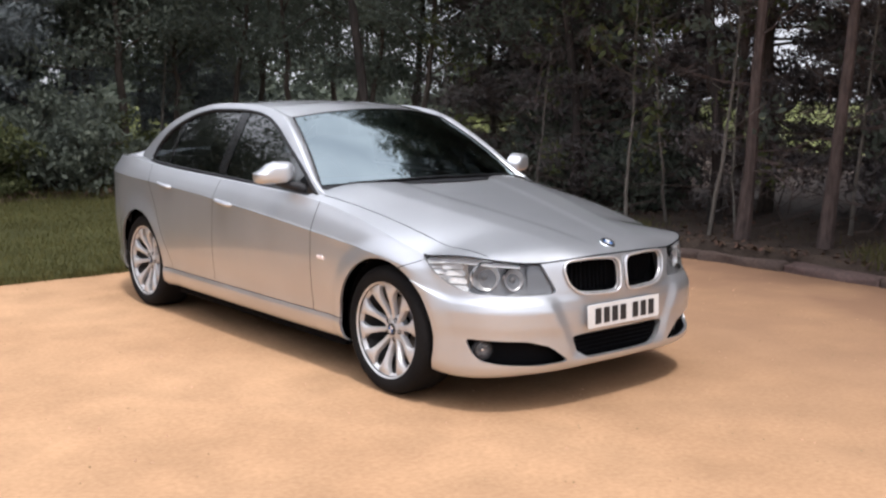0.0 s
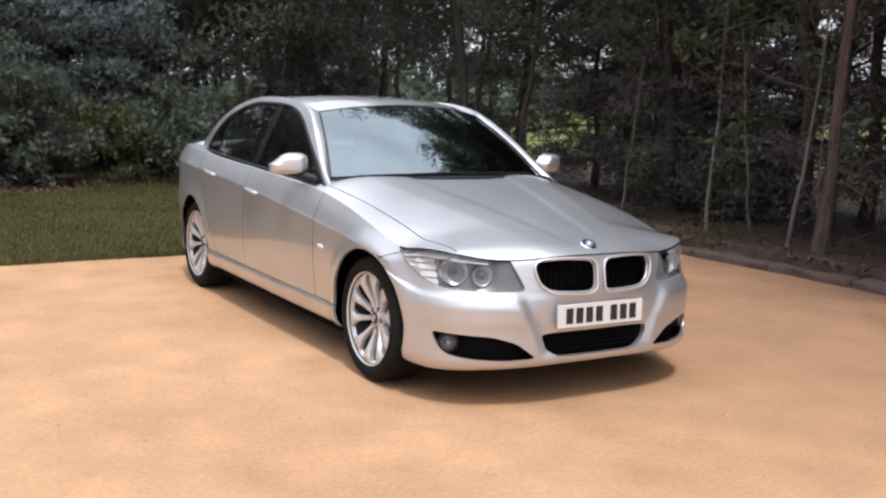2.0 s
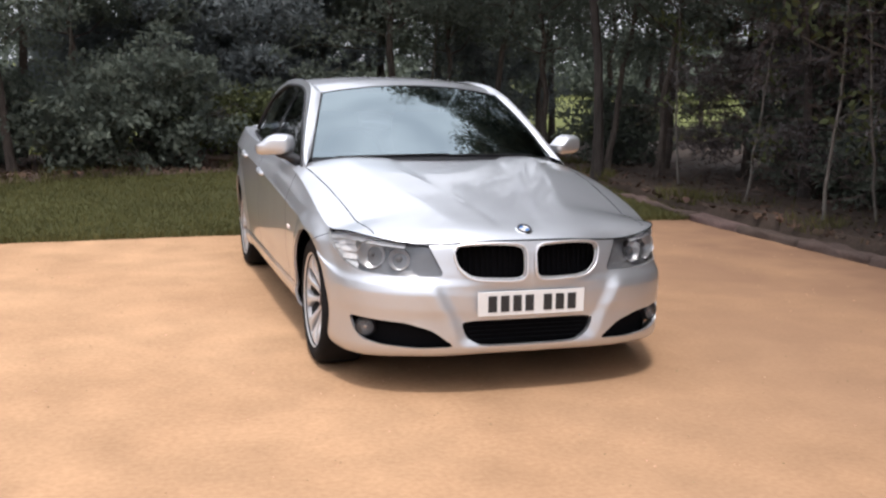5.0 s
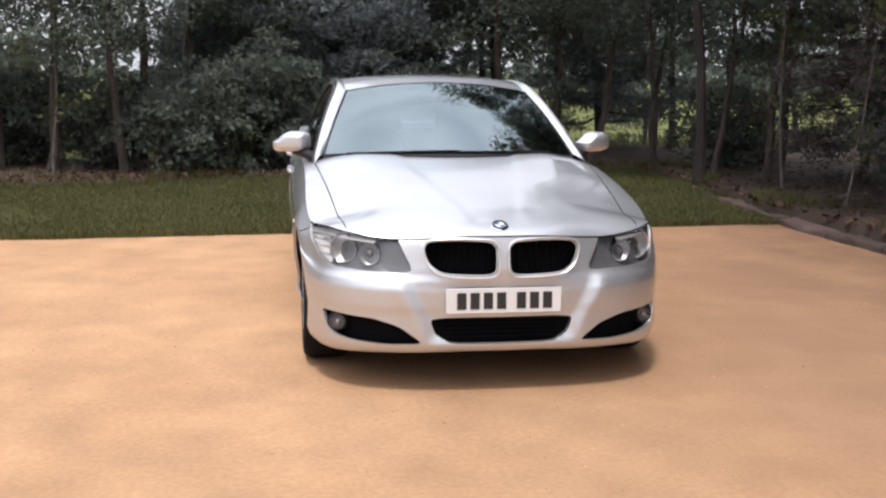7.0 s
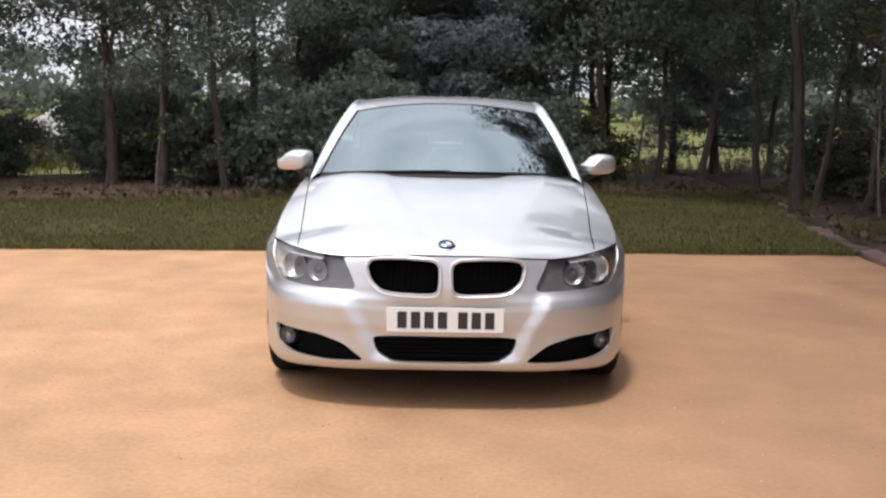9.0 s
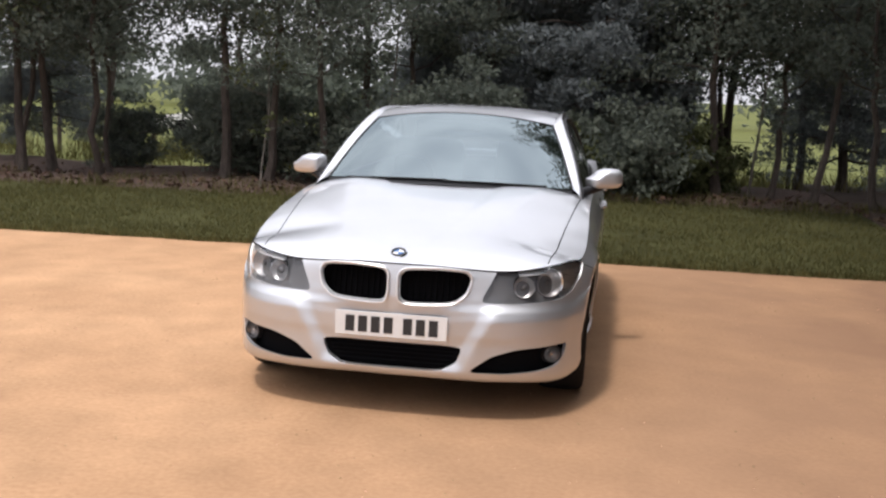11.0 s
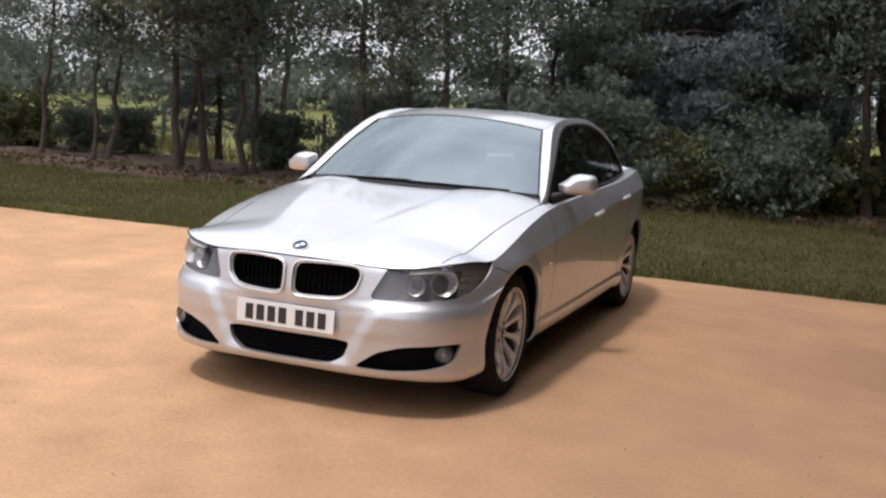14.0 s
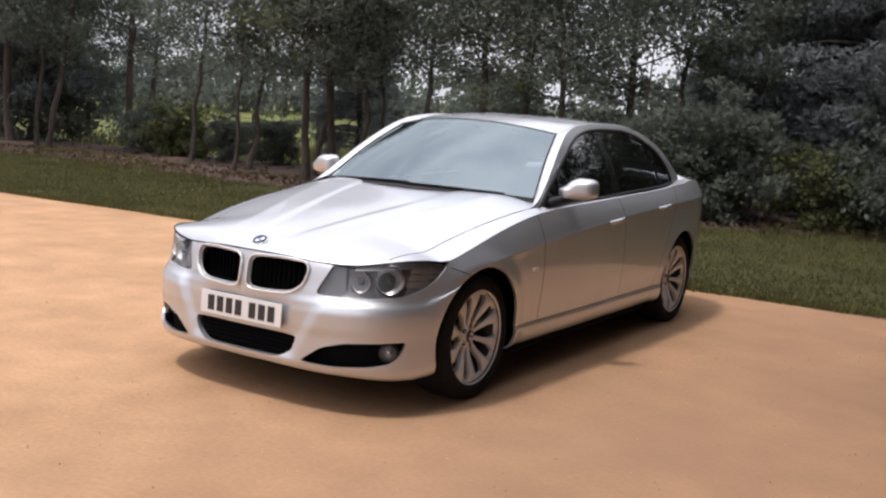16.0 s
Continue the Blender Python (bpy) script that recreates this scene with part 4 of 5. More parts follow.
def section(u):
    y = OUT_Y(u)
    if u < 0.50:
        t = smooth(0.12, 0.50, u)
        a, b = PROF_NOSE, PROF_SHOULDER
    elif u < 0.93:
        t = smooth(0.50, 0.93, u)
        a, b = PROF_SHOULDER, PROF_CORNER
    else:
        t = smooth(0.93, 1.24, u)
        a, b = PROF_CORNER, side_prof(max(y, -0.3))
    return [(lerp(p[0], q[0], t), lerp(p[1], q[1], t)) for p, q in zip(a, b)]


_cache = {}


def shell(u, v, sink=0.0):
    """A point of the body side: u along the outline, v from the sill (0) to the shoulder (1)."""
    if u not in _cache:
        s = section(u)
        _cache[u] = (curve1(*[(l, p[0]) for l, p in zip(LEV, s)]), curve1(*[(l, p[1]) for l, p in zip(LEV, s)]), out_normal(u))
    ins, hgt, n = _cache[u]
    z = hgt(v)
    d = ins(v) + sink
    x, y = OUT_X(u), OUT_Y(u)
    if u < 1.1:
        # the centre of the nose stands back inside two ridges that run from the lamps down to the lower intake
        xr = lerp(0.315, 0.425, smooth(0.26, 0.54, z))
        k = smooth(0.22, 0.29, z) * (1 - smooth(0.47, 0.57, z))
        d += 0.018 * k * smooth(xr + 0.050, xr - 0.030, x)
        d -= 0.003 * k * math.exp(-((x - xr - 0.055) / 0.040) ** 2)
    # flared wheel arch lips
    for yw in (0.0, 2.76):
        r = math.hypot(y - yw, z - 0.317)
        if r < 0.46 and 0.2 < u < 5.0:
            d -= 0.014 * smooth(0.46, 0.36, r)
    return Vector((max(x - n.x * d, 0.0), y - n.y * d, z))


def top_edge(u):
    return shell(u, 1.0)


bonnet_mid = curve1((-0.76, 0.695), (-0.722, 0.709), (-0.70, 0.721), (-0.64, 0.745), (-0.5, 0.782), (-0.3, 0.824), (0.0, 0.880), (0.3, 0.932), (0.6, 0.982), (0.8, 1.005))
_te = [top_edge(u) for u in span(0.0, 2.6, 140)]
edge_x = curve1(*sorted({round(p.y, 4): p.x for p in _te}.items()))
edge_z = curve1(*sorted({round(p.y, 4): p.z for p in _te}.items()))


def bonnet_h(x, y):
    xe = max(edge_x(y), 0.02)
    k = min(abs(x) / xe, 1.0)
    zc, ze = bonnet_mid(y), edge_z(y)
    # flat between two swept creases from the screen pillars to the grille, falling away outside them
    xr = lerp(0.27, 0.56, smooth(-0.85, 0.75, y))
    kr = min(max(xr / xe, 0.35), 0.80)
    if k < kr:
        f = 0.10 * (k / kr) ** 2
    else:
        q = (k - kr) / (1 - kr)
        f = 0.10 + 0.90 * (0.80 * q + 0.20 * q ** 3)
    a = smooth(-0.72, -0.45, y) * (1 - smooth(0.55, 0.80, y))
    z = zc - (zc - ze) * lerp(0.35 * k ** 2 + 0.65 * k ** 4.2, f, a)
    # a finer pair inside them, closing towards the emblem
    xi = lerp(0.10, 0.33, smooth(-0.80, 0.75, y))
    return z - a * 0.004 * smooth(xi + 0.030, xi - 0.026, abs(x))


def cowl_y(x):
    return 0.545 + 0.215 * (abs(x) / 0.74) ** 2.2


NOSE_TOP = top_edge(0.0).y
U_COWL = 2.135     # along the outline: level with the foot of the screen pillar


def top_panel(u, r):
    """Bonnet and wing tops: from the shoulder (r = 0) in to the middle (r = 1)."""
    p = top_edge(u)
    ys = lerp(NOSE_TOP, 0.545, (u / U_COWL) ** 1.15)
    x, y = lerp(p.x, 0.0, r), 0.0
    bow = cowl_y(x) - cowl_y(0.0)
    yc = ys + bow * smooth(0.3, U_COWL, u)
    y = lerp(p.y, yc, smooth(0, 1, r) if u > 0.9 else r)
    y = max(y, p.y) if u < 0.9 else y
    return Vector((x, y, bonnet_h(x, y)))


# ---- body side, then its openings and shut lines
us = span(0.0, 1.25, 130) + span(1.26, 1.8, 36) + span(1.82, 4.6, 130) + span(4.64, U_END, 40)
vs = span(0.0, 1.0, 92)

ARCH = [(0.352 * math.cos(a) - 0.004, 0.317 + 0.357 * math.sin(a)) for a in span(0, 2 * math.pi, 73)[:-1]]
ARCH_F = [(y, z) for y, z in ARCH]
ARCH_R = [(y + 2.76, z) for y, z in ARCH]
INTAKE = round_loop([(-0.330, 0.350), (0.330, 0.350), (0.300, 0.272), (0.228, 0.232), (-0.228, 0.232), (-0.300, 0.272)], 8, 0.22)
# these two lie round the corner of the nose: along the outline, and up
FOG = round_loop([(0.880, 0.360), (0.72, 0.353), (0.58, 0.345), (0.46, 0.312), (0.352, 0.234), (0.52, 0.229), (0.70, 0.240), (0.80, 0.258), (0.850, 0.300)], 6, 0.25)
LAMP = round_loop([(0.398, 0.547), (0.62, 0.549), (0.84, 0.560), (0.97, 0.590), (1.05, 0.635), (1.135, 0.712), (1.135, 0.78), (0.76, 0.78), (0.52, 0.78), (0.478, 0.69)], 6, 0.22)


def level(u, z):
    """The v at which the body side reaches the height z."""
    a, b = 0.0, 1.0
    for _ in range(22):
        v = (a + b) / 2
        if shell(u, v).z < z:
            a = v
        else:
            b = v
    return (a + b) / 2


def shell_grid(us, vs, sink=0.0):
    bm = bmesh.new()
    ku = bm.verts.layers.float.new("u")
    rows = []
    for u in us:
        row = []
        for v in vs:
            w = bm.verts.new(shell(u, v, sink))
            w[ku] = u
            row.append(w)
        rows.append(row)
    for i in range(len(us) - 1):
        for j in range(len(vs) - 1):
            bm.faces.new((rows[i][j], rows[i + 1][j], rows[i + 1][j + 1], rows[i][j + 1]))
    return bm


def snap_u(rim, ku, loop, sink):
    for v in rim:
        q = nearest_on((v[ku], v.co.z), loop)
        if (q[0] - v[ku]) ** 2 + (q[1] - v.co.z) ** 2 < 0.03 ** 2:
            v.co = shell(q[0], level(q[0], q[1]), sink)
            v[ku] = q[0]


def hole_u(bm, loop, lip, sink=0.0):
    """Opens an outline drawn along the body's girth and up, with a lip folded in along the surface normal."""
    ku = bm.verts.layers.float["u"]
    mid = lambda f: (sum(v[ku] for v in f.verts) / len(f.verts), f.calc_center_median().z)
    dead = [f for f in bm.faces if f.calc_center_median().y < 0 and inside(mid(f), loop)]
    rim = {v for f in dead for v in f.verts}
    bmesh.ops.delete(bm, geom=dead, context="FACES")
    rim = [v for v in rim if v.is_valid and v.is_boundary]
    snap_u([v for v in rim if v.co.z < shell(v[ku], 1.0).z - 1e-4], ku, loop, sink)
    rs = set(rim)
    es = [e for e in bm.edges if e.is_boundary and e.verts[0] in rs and e.verts[1] in rs]
    r = bmesh.ops.extrude_edge_only(bm, edges=es)
    for g in r["geom"]:
        if isinstance(g, bmesh.types.BMVert):
            g.co -= out_normal(g[ku]) * lip


def patch_u(loop, sink, nu=70, nv=30, v0=0.0):
    """The piece of the body side inside such an outline."""
    lu = [q[0] for q in loop]
    bm = shell_grid(span(min(lu) - 0.01, max(lu) + 0.01, nu), span(v0, 1.0, nv), sink)
    ku = bm.verts.layers.float["u"]
    mid = lambda f: (sum(v[ku] for v in f.verts) / len(f.verts), f.calc_center_median().z)
    bmesh.ops.delete(bm, geom=[f for f in bm.faces if not inside(mid(f), loop)], context="FACES")
    rim = [v for v in bm.verts if v.is_boundary and v.co.z < shell(v[ku], 1.0).z - 1e-4]
    snap_u(rim, ku, loop, sink)
    return bm


KIDNEY = round_loop([(0.021, 0.692), (0.19, 0.702), (0.334, 0.692), (0.358, 0.656), (0.338, 0.585), (0.278, 0.536), (0.055, 0.527), (0.021, 0.552)], 6, 0.34)

BODY = {}
for side in (1, -1):
    bm = shell_grid(us, vs)
    front = lambda c: c.y < -0.12
    hole(bm, ARCH_F, "yz", lambda c: c.x > 0.5 and abs(c.y) < 0.5, (-0.014, 0, 0))
    hole(bm, ARCH_R, "yz", lambda c: c.x > 0.5 and abs(c.y - 2.76) < 0.5, (-0.014, 0, 0))
    hole(bm, INTAKE, "xz", front, (0, 0.03, 0))
    hole_u(bm, FOG, 0.016)
    hole(bm, KIDNEY, "xz", front, (0, 0.02, 0))
    hole_u(bm, LAMP, 0.014)
    gap(bm, (0.9, 0.615, 0), (0, 1, 0.02), lambda c: 0.5 < c.y < 0.8 and c.z > 0.325)
    gap(bm, (0.9, 1.720, 0), (0, 1, 0.06), lambda c: 1.5 < c.y < 2.0 and c.z > 0.325, 0.004)
    gap(bm, (0.9, 2.60, 0.92), (0, 1, -0.55), lambda c: 2.1 < c.y < 3.1 and c.z > 0.325, 0.003)
    gap(bm, (0.9, 0, 0.322), (0, 0, 1), lambda c: 0.30 < c.y < 2.62 and c.x > 0.5, 0.004)
    gap(bm, (0.83, -0.28, 0.70), (0.0, 0.36, 0.93), lambda c: -0.30 < c.y < 0.05 and c.z > 0.60, 0.004)
    gap(bm, (0.9, 3.16, 0.6), (0, 1, 0), lambda c: c.y > 3.0 and c.z < 0.72, 0.004)
    finish(bm, side < 0)
    d = {}
    y2 = lambda z: 2.60 + 0.55 * (z - 0.92)
    d["front_door"] = take(bm, lambda c: 0.615 - 0.02 * c.z < c.y < 1.720 - 0.06 * c.z and c.z > 0.322)
    d["rear_door"] = take(bm, lambda c: 1.720 - 0.06 * c.z < c.y < y2(c.z) and c.z > 0.322)
    d["sill_panel"] = take(bm, lambda c: 0.30 < c.y < 2.50 and c.z < 0.322)
    d["front_wing"] = take(bm, lambda c: -0.30 < c.y < 0.66 and 0.36 * (c.y + 0.28) + 0.93 * (c.z - 0.70) > 0 and c.z > 0.2)
    d["front_wing_low"] = take(bm, lambda c: 0.20 < c.y < 0.66)
    d["rear_bumper"] = take(bm, lambda c: c.y > 3.16 and c.z < 0.72)
    d["front_bumper"] = take(bm, lambda c: c.y < 0.2)
    d["rear_quarter"] = bm
    BODY[side] = d


def join(*bms):
    out = bmesh.new()
    for b in bms:
        tmp = bpy.data.meshes.new("tmp")
        b.to_mesh(tmp)
        b.free()
        out.from_mesh(tmp)
        bpy.data.meshes.remove(tmp)
    return out


bumper = join(BODY[1]["front_bumper"], BODY[-1]["front_bumper"])
bmesh.ops.remove_doubles(bumper, verts=[v for v in bumper.verts if abs(v.co.x) < 1e-4], dist=1e-4)
front_bumper = part("front_bumper", bumper, M_PAINT, car, "silver front bumper with three dark openings")
rb = join(BODY[1]["rear_bumper"], BODY[-1]["rear_bumper"])
bmesh.ops.remove_doubles(rb, verts=[v for v in rb.verts if abs(v.co.x) < 1e-4], dist=1e-4)
part("rear_bumper", rb, M_PAINT, car)
DOORS = {}
for side in (1, -1):
    d = BODY[side]
    part("front_wing", join(d["front_wing"], d["front_wing_low"]), M_PAINT, car)
    DOORS[side] = (part("front_door", d["front_door"], M_PAINT, car), part("rear_door", d["rear_door"], M_PAINT, car))
    part("sill_panel", d["sill_panel"], M_PAINT, car)
    part("rear_quarter", d["rear_quarter"], M_PAINT, car)

# dark lining behind the shut lines and openings
lining = bmesh.new()
for side in (1, -1):
    b = grid(lambda u, v: shell(u, v, 0.075 if u < 1.2 else 0.022), span(0.0, U_END, 120), span(0.0, 0.97, 24))
    hole(b, [(y * 1.02, z) for y, z in ARCH_F], "yz", lambda c: c.x > 0.5 and abs(c.y) < 0.5)
    hole(b, [(y, z) for y, z in ARCH_R], "yz", lambda c: c.x > 0.5 and abs(c.y - 2.76) < 0.5)
    finish(b, side < 0)
    lining = join(lining, b)
part("inner_structure", lining, M_GAP, car)
# wheel housings and floor
for yw in (0.0, 2.76):
    for sx in (1, -1):
        prof = [(0.05, 0.50), (0.35, 0.50), (0.362, 0.62), (0.360, 0.83)]
        b = lathe([(r, sx * x) for r, x in prof], 40)
        bmesh.ops.translate(b, vec=(0, yw, 0.317), verts=b.verts)
        bmesh.ops.delete(b, geom=[f for f in b.faces if f.calc_center_median().z < 0.21], context="FACES")
        part("wheel_housing", b, M_GAP, car)
# black slab added under the sills to deepen the shade beneath the car
part("sill_shade_slab", box(1.62, 1.92, 0.05, (0, 1.38, 0.178), 0.01), M_GAP, car)
part("underbody", box(1.40, 3.9, 0.03, (0, 1.55, 0.165), 0.01), M_GAP, car)

# ---- bonnet and wing tops
ru = span(0.0, U_COWL, 120)
rr = [0.0, 0.012, 0.03] + span(0.055, 1.0, 44)
tops = bmesh.new()
for side in (1, -1):
    b = grid(top_panel, ru, rr)
    bmesh.ops.remove_doubles(b, verts=b.verts, dist=2e-4)
    finish(b, side < 0)
    tops = join(tops, b)
bmesh.ops.remove_doubles(tops, verts=[v for v in tops.verts if abs(v.co.x) < 1e-4], dist=3e-4)
for f in tops.faces:
    f.normal_update()
    if f.normal.z < 0:
        f.normal_flip()
for sx in (1, -1):
    gap(tops, (sx * 0.735, 0.10, 0.8), (1, -sx * 0.085, 0), lambda c: c.x * sx > 0.5 and c.y > -0.53, 0.0055)
shut = lambda c: abs(c.x) < 0.735 + 0.085 * (c.y - 0.10) or (c.y < -0.53)
bonnet = part("bonnet", take(tops, shut), M_PAINT, car, "silver bonnet with two swept creases")
for sx in (1, -1):
    part("wing_top", take(tops, lambda c: c.x * sx > 0), M_PAINT, car)
tops.free()

# the dark gap along the front edge of the bonnet
edge_line = tube([Vector((s * p.x, p.y, p.z)) for s, u in [(-1, u) for u in span(1.13, 0.0, 70)] + [(1, u) for u in span(0.016, 1.13, 70)] for p in [shell(u, 1.0, -0.0005)]], 0.0036, 6)
part("bonnet_gap", edge_line, M_GAP, bonnet)

# ---- cabin
cab_x = curve1((0.6, 0.785), (0.75, 0.800), (1.2, 0.818), (2.0, 0.818), (2.5, 0.800), (2.8, 0.765), (3.0, 0.725), (3.2, 0.680), (3.5, 0.62))
cab_top = curve1((0.64, 0.925), (0.70, 0.950), (0.76, 0.985), (1.0, 1.150), (1.15, 1.245), (1.30, 1.322), (1.45, 1.364), (1.7, 1.388), (2.0, 1.393), (2.22, 1.383),
                 (2.43, 1.350), (2.64, 1.292), (2.80, 1.225), (2.95, 1.140), (3.05, 1.075), (3.12, 1.036))


def cabin(y, z):
    h = z - belt_z(y)
    return cab_x(y) - 0.41 * h - 0.19 * h * h


dlo_low = curve1((0.68, 0.908), (1.5, 0.950), (2.5, 0.988), (2.81, 1.002))
dlo_top = curve1((0.68, 0.913), (0.76, 0.962), (0.89, 1.046), (1.05, 1.136), (1.18, 1.205), (1.31, 1.268), (1.47, 1.324), (1.62, 1.349), (1.85, 1.360), (2.09, 1.358),
                 (2.32, 1.330), (2.5, 1.278), (2.66, 1.208), (2.74, 1.145), (2.785, 1.085), (2.81, 1.010))


def side_pt(y, z, off=0.0):
    return Vector((cabin(y, z) - off, y, z))


ROOF_F = lambda s: Vector((0.562 * s, 1.185 + 0.115 * s * s, 1.372 - 0.054 * s * s))
ROOF_R = lambda s: Vector((0.520 * s, 2.76 - 0.12 * s * s, 1.322 - 0.030 * s * s))
SCREEN_B = lambda s: Vector((0.728 * s, 0.555 + 0.205 * abs(s) ** 2.2, 0.992 - 0.027 * s * s))
REAR_B = lambda s: Vector((0.62 * s, 3.24 - 0.12 * s * s, 1.062 - 0.026 * s * s))


def screen(s, t):
    p = SCREEN_B(s).lerp(ROOF_F(s), t)
    return p + Vector((0, -0.35, 0.75)) * 0.035 * math.sin(math.pi * t) * (1 - 0.3 * s * s)


def rear_screen(s, t):
    p = ROOF_R(s).lerp(REAR_B(s), t)
    return p + Vector((0, 0.4, 0.8)) * 0.03 * math.sin(math.pi * t)


roof_z = curve1((1.185, 1.372), (1.45, 1.407), (1.8, 1.422), (2.2, 1.412), (2.5, 1.376), (2.76, 1.322))


def roof(s, t):
    a, b = ROOF_F(s), ROOF_R(s)
    y = lerp(a.y, b.y, t)
    x = s * lerp(lerp(0.562, 0.520, t), 0.578, math.sin(math.pi * t) ** 0.6)
    edge = 0.054 * (1 - t) + 0.030 * t - 0.010 * math.sin(math.pi * t)
    yc = lerp(1.185, 2.76, t)
    return Vector((x, y, roof_z(yc) - edge * abs(s) ** 2.4))


S = span(-1, 1, 41)
part("windscreen", grid(screen, S, span(0.0, 1, 24)), G_SCREEN, car, "sloping glass windscreen reflecting the sky")
part("roof", grid(roof, S, span(0, 1, 40)), M_PAINT, car)
part("rear_window", grid(rear_screen, S, span(0, 1, 16)), G_SIDE, car)
for side in (1, -1):
    # pillars and rails: between the glass outline and the roof edge
    yy = span(0.68, 2.81, 90)
    frame_bm = grid(lambda y, t: side_pt(y, lerp(dlo_top(y), cab_top(y), t)), yy, span(0, 1, 6))
    grid(lambda y, t: side_pt(y, lerp(belt_z(y) - 0.004, cab_top(y), t)), span(2.81, 3.12, 20), span(0, 1, 10), bm=frame_bm)
    grid(lambda y, t: side_pt(y, lerp(belt_z(y) - 0.004, cab_top(y), t)), span(0.64, 0.68, 4), span(0, 1, 5), bm=frame_bm)

    # turn the edge over to the screens and the roof
    def over(y, t):
        p = side_pt(y, cab_top(y))
        if y < 1.30:
            k = min(max((y - 0.64) / 0.66, 0), 1)
            q = screen(1, k)
        elif y < 2.64:
            q = roof(1, (y - 1.30) / 1.34)
        else:
            q = rear_screen(1, min((y - 2.64) / 0.48, 1))
        m = p.lerp(q, 0.5) + Vector((0.010, 0, 0.012))
        return (1 - t) ** 2 * p + 2 * t * (1 - t) * m + t * t * q
    grid(over, span(0.64, 3.12, 110), span(0, 1, 7), bm=frame_bm)
    bmesh.ops.remove_doubles(frame_bm, verts=frame_bm.verts, dist=8e-4)
    finish(frame_bm, side < 0)
    part("roof_pillar", frame_bm, M_PAINT, car)

    # the shoulder between the body side and the glass
    shell_x = {y: top_edge(y + 1.39).x for y in span(0.62, 3.12, 90)}
    ledge = grid(lambda y, t: Vector((lerp(shell_x[y], cabin(y, belt_z(y)) - 0.004, t), y, belt_z(y) + 0.006 * math.sin(math.pi * t) - 0.002 * t)),
                 span(0.62, 3.12, 90), span(0, 1, 5))
    finish(ledge, side < 0)
    part("shoulder_panel", ledge, M_PAINT, car)

    # glass, black surround, pillars between the panes
    for name, y0, y1, lab in (("front_side_window", 0.69, 1.70, "dark tinted side window"), ("rear_side_window", 1.78, 2.48, "dark tinted side window"),
                              ("quarter_window", 2.51, 2.805, "")):
        g = grid(lambda y, t: side_pt(y, lerp(dlo_low(y) + 0.004, dlo_top(y) - 0.012, t), 0.008), span(y0, y1, 30), span(0, 1, 10))
        finish(g, side < 0)
        part(name, g, G_SIDE, car, lab)
    for y0, y1, k in ((1.69, 1.79, 12), (2.475, 2.515, 12), (0.685, 0.84, 8)):
        pil = grid(lambda y, t: side_pt(y, lerp(dlo_low(y), dlo_top(y), t), 0.004), span(y0, y1, 6), span(0, 1, k))
        finish(pil, side < 0)
        part("pillar_trim", pil, M_GLOSSBLACK, car, "gloss black window pillar trim")
    seal = tube([side_pt(y, dlo_top(y) - 0.006, 0.0) for y in span(0.69, 2.805, 80)], 0.010, 6)
    tube([side_pt(y, dlo_low(y), -0.002) for y in span(0.685, 2.81, 50)], 0.009, 6, bm=seal)
    finish(seal, side < 0)
    part("window_seal", seal, M_BLACK, car, "black rubber window seal")
# seals round the windscreen
sb = tube([screen(s, 1.0) + Vector((0, 0, -0.004)) for s in S], 0.007, 6)
for s in (-1, 1):
    tube([screen(s, t) for t in span(0, 1, 24)], 0.007, 6, bm=sb)
part("windscreen_seal", sb, M_BLACK, car)
cowl = grid(lambda s, t: SCREEN_B(s) + Vector((0, lerp(-0.05, 0.03, t), lerp(-0.022, 0.002, t))), span(-1, 1, 31), span(0, 1, 4))
part("scuttle_panel", cowl, M_BLACK, car)
for x0, x1 in ((-0.62, 0.02), (0.0, 0.60)):
    w = tube([screen(x / 0.75, 0.0 + 0.012 * k) + Vector((0, -0.006, 0.002)) for k, x in ((i / 10, lerp(x0, x1, i / 10)) for i in range(11))], 0.0045, 6)
    part("wiper", w, M_BLACK, car)

# boot lid
U_BOOT = 4.50      # along the outline: level with the foot of the rear screen


def boot(u, r):
    p = top_edge(u)
    y0 = lerp(3.20, 3.73, ((u - U_BOOT) / (U_END - U_BOOT)) ** 0.8)
    x = lerp(p.x, 0.0, r)
    y = lerp(p.y, y0, r)
    return Vector((x, y, lerp(p.z, 1.058 - 0.05 * max(y - 3.25, 0), smooth(0, 0.32, r) * smooth(U_BOOT, U_BOOT + 0.10, u)) - 0.012 * (1 - smooth(U_BOOT, U_BOOT + 0.04, u))))


bt = bmesh.new()
for side in (1, -1):
    b = grid(boot, span(U_BOOT, U_END, 60), span(0, 1, 24))
    finish(b, side < 0)
    bt = join(bt, b)
bmesh.ops.recalc_face_normals(bt, faces=bt.faces)
part("boot_lid", bt, M_PAINT, car)

# ---- interior seen through the glass
part("dashboard", box(1.36, 0.50, 0.22, (0, 0.93, 0.86), 0.07, 4), M_TRIM, car)
part("parcel_shelf", box(1.16, 0.6, 0.04, (0, 2.95, 0.985), 0.01), M_TRIM, car)
part("headliner", grid(lambda s, t: roof(s * 0.97, t) + Vector((0, 0, -0.03)), span(-1, 1, 15), span(0.02, 0.98, 15)), M_HEADLINER, car)


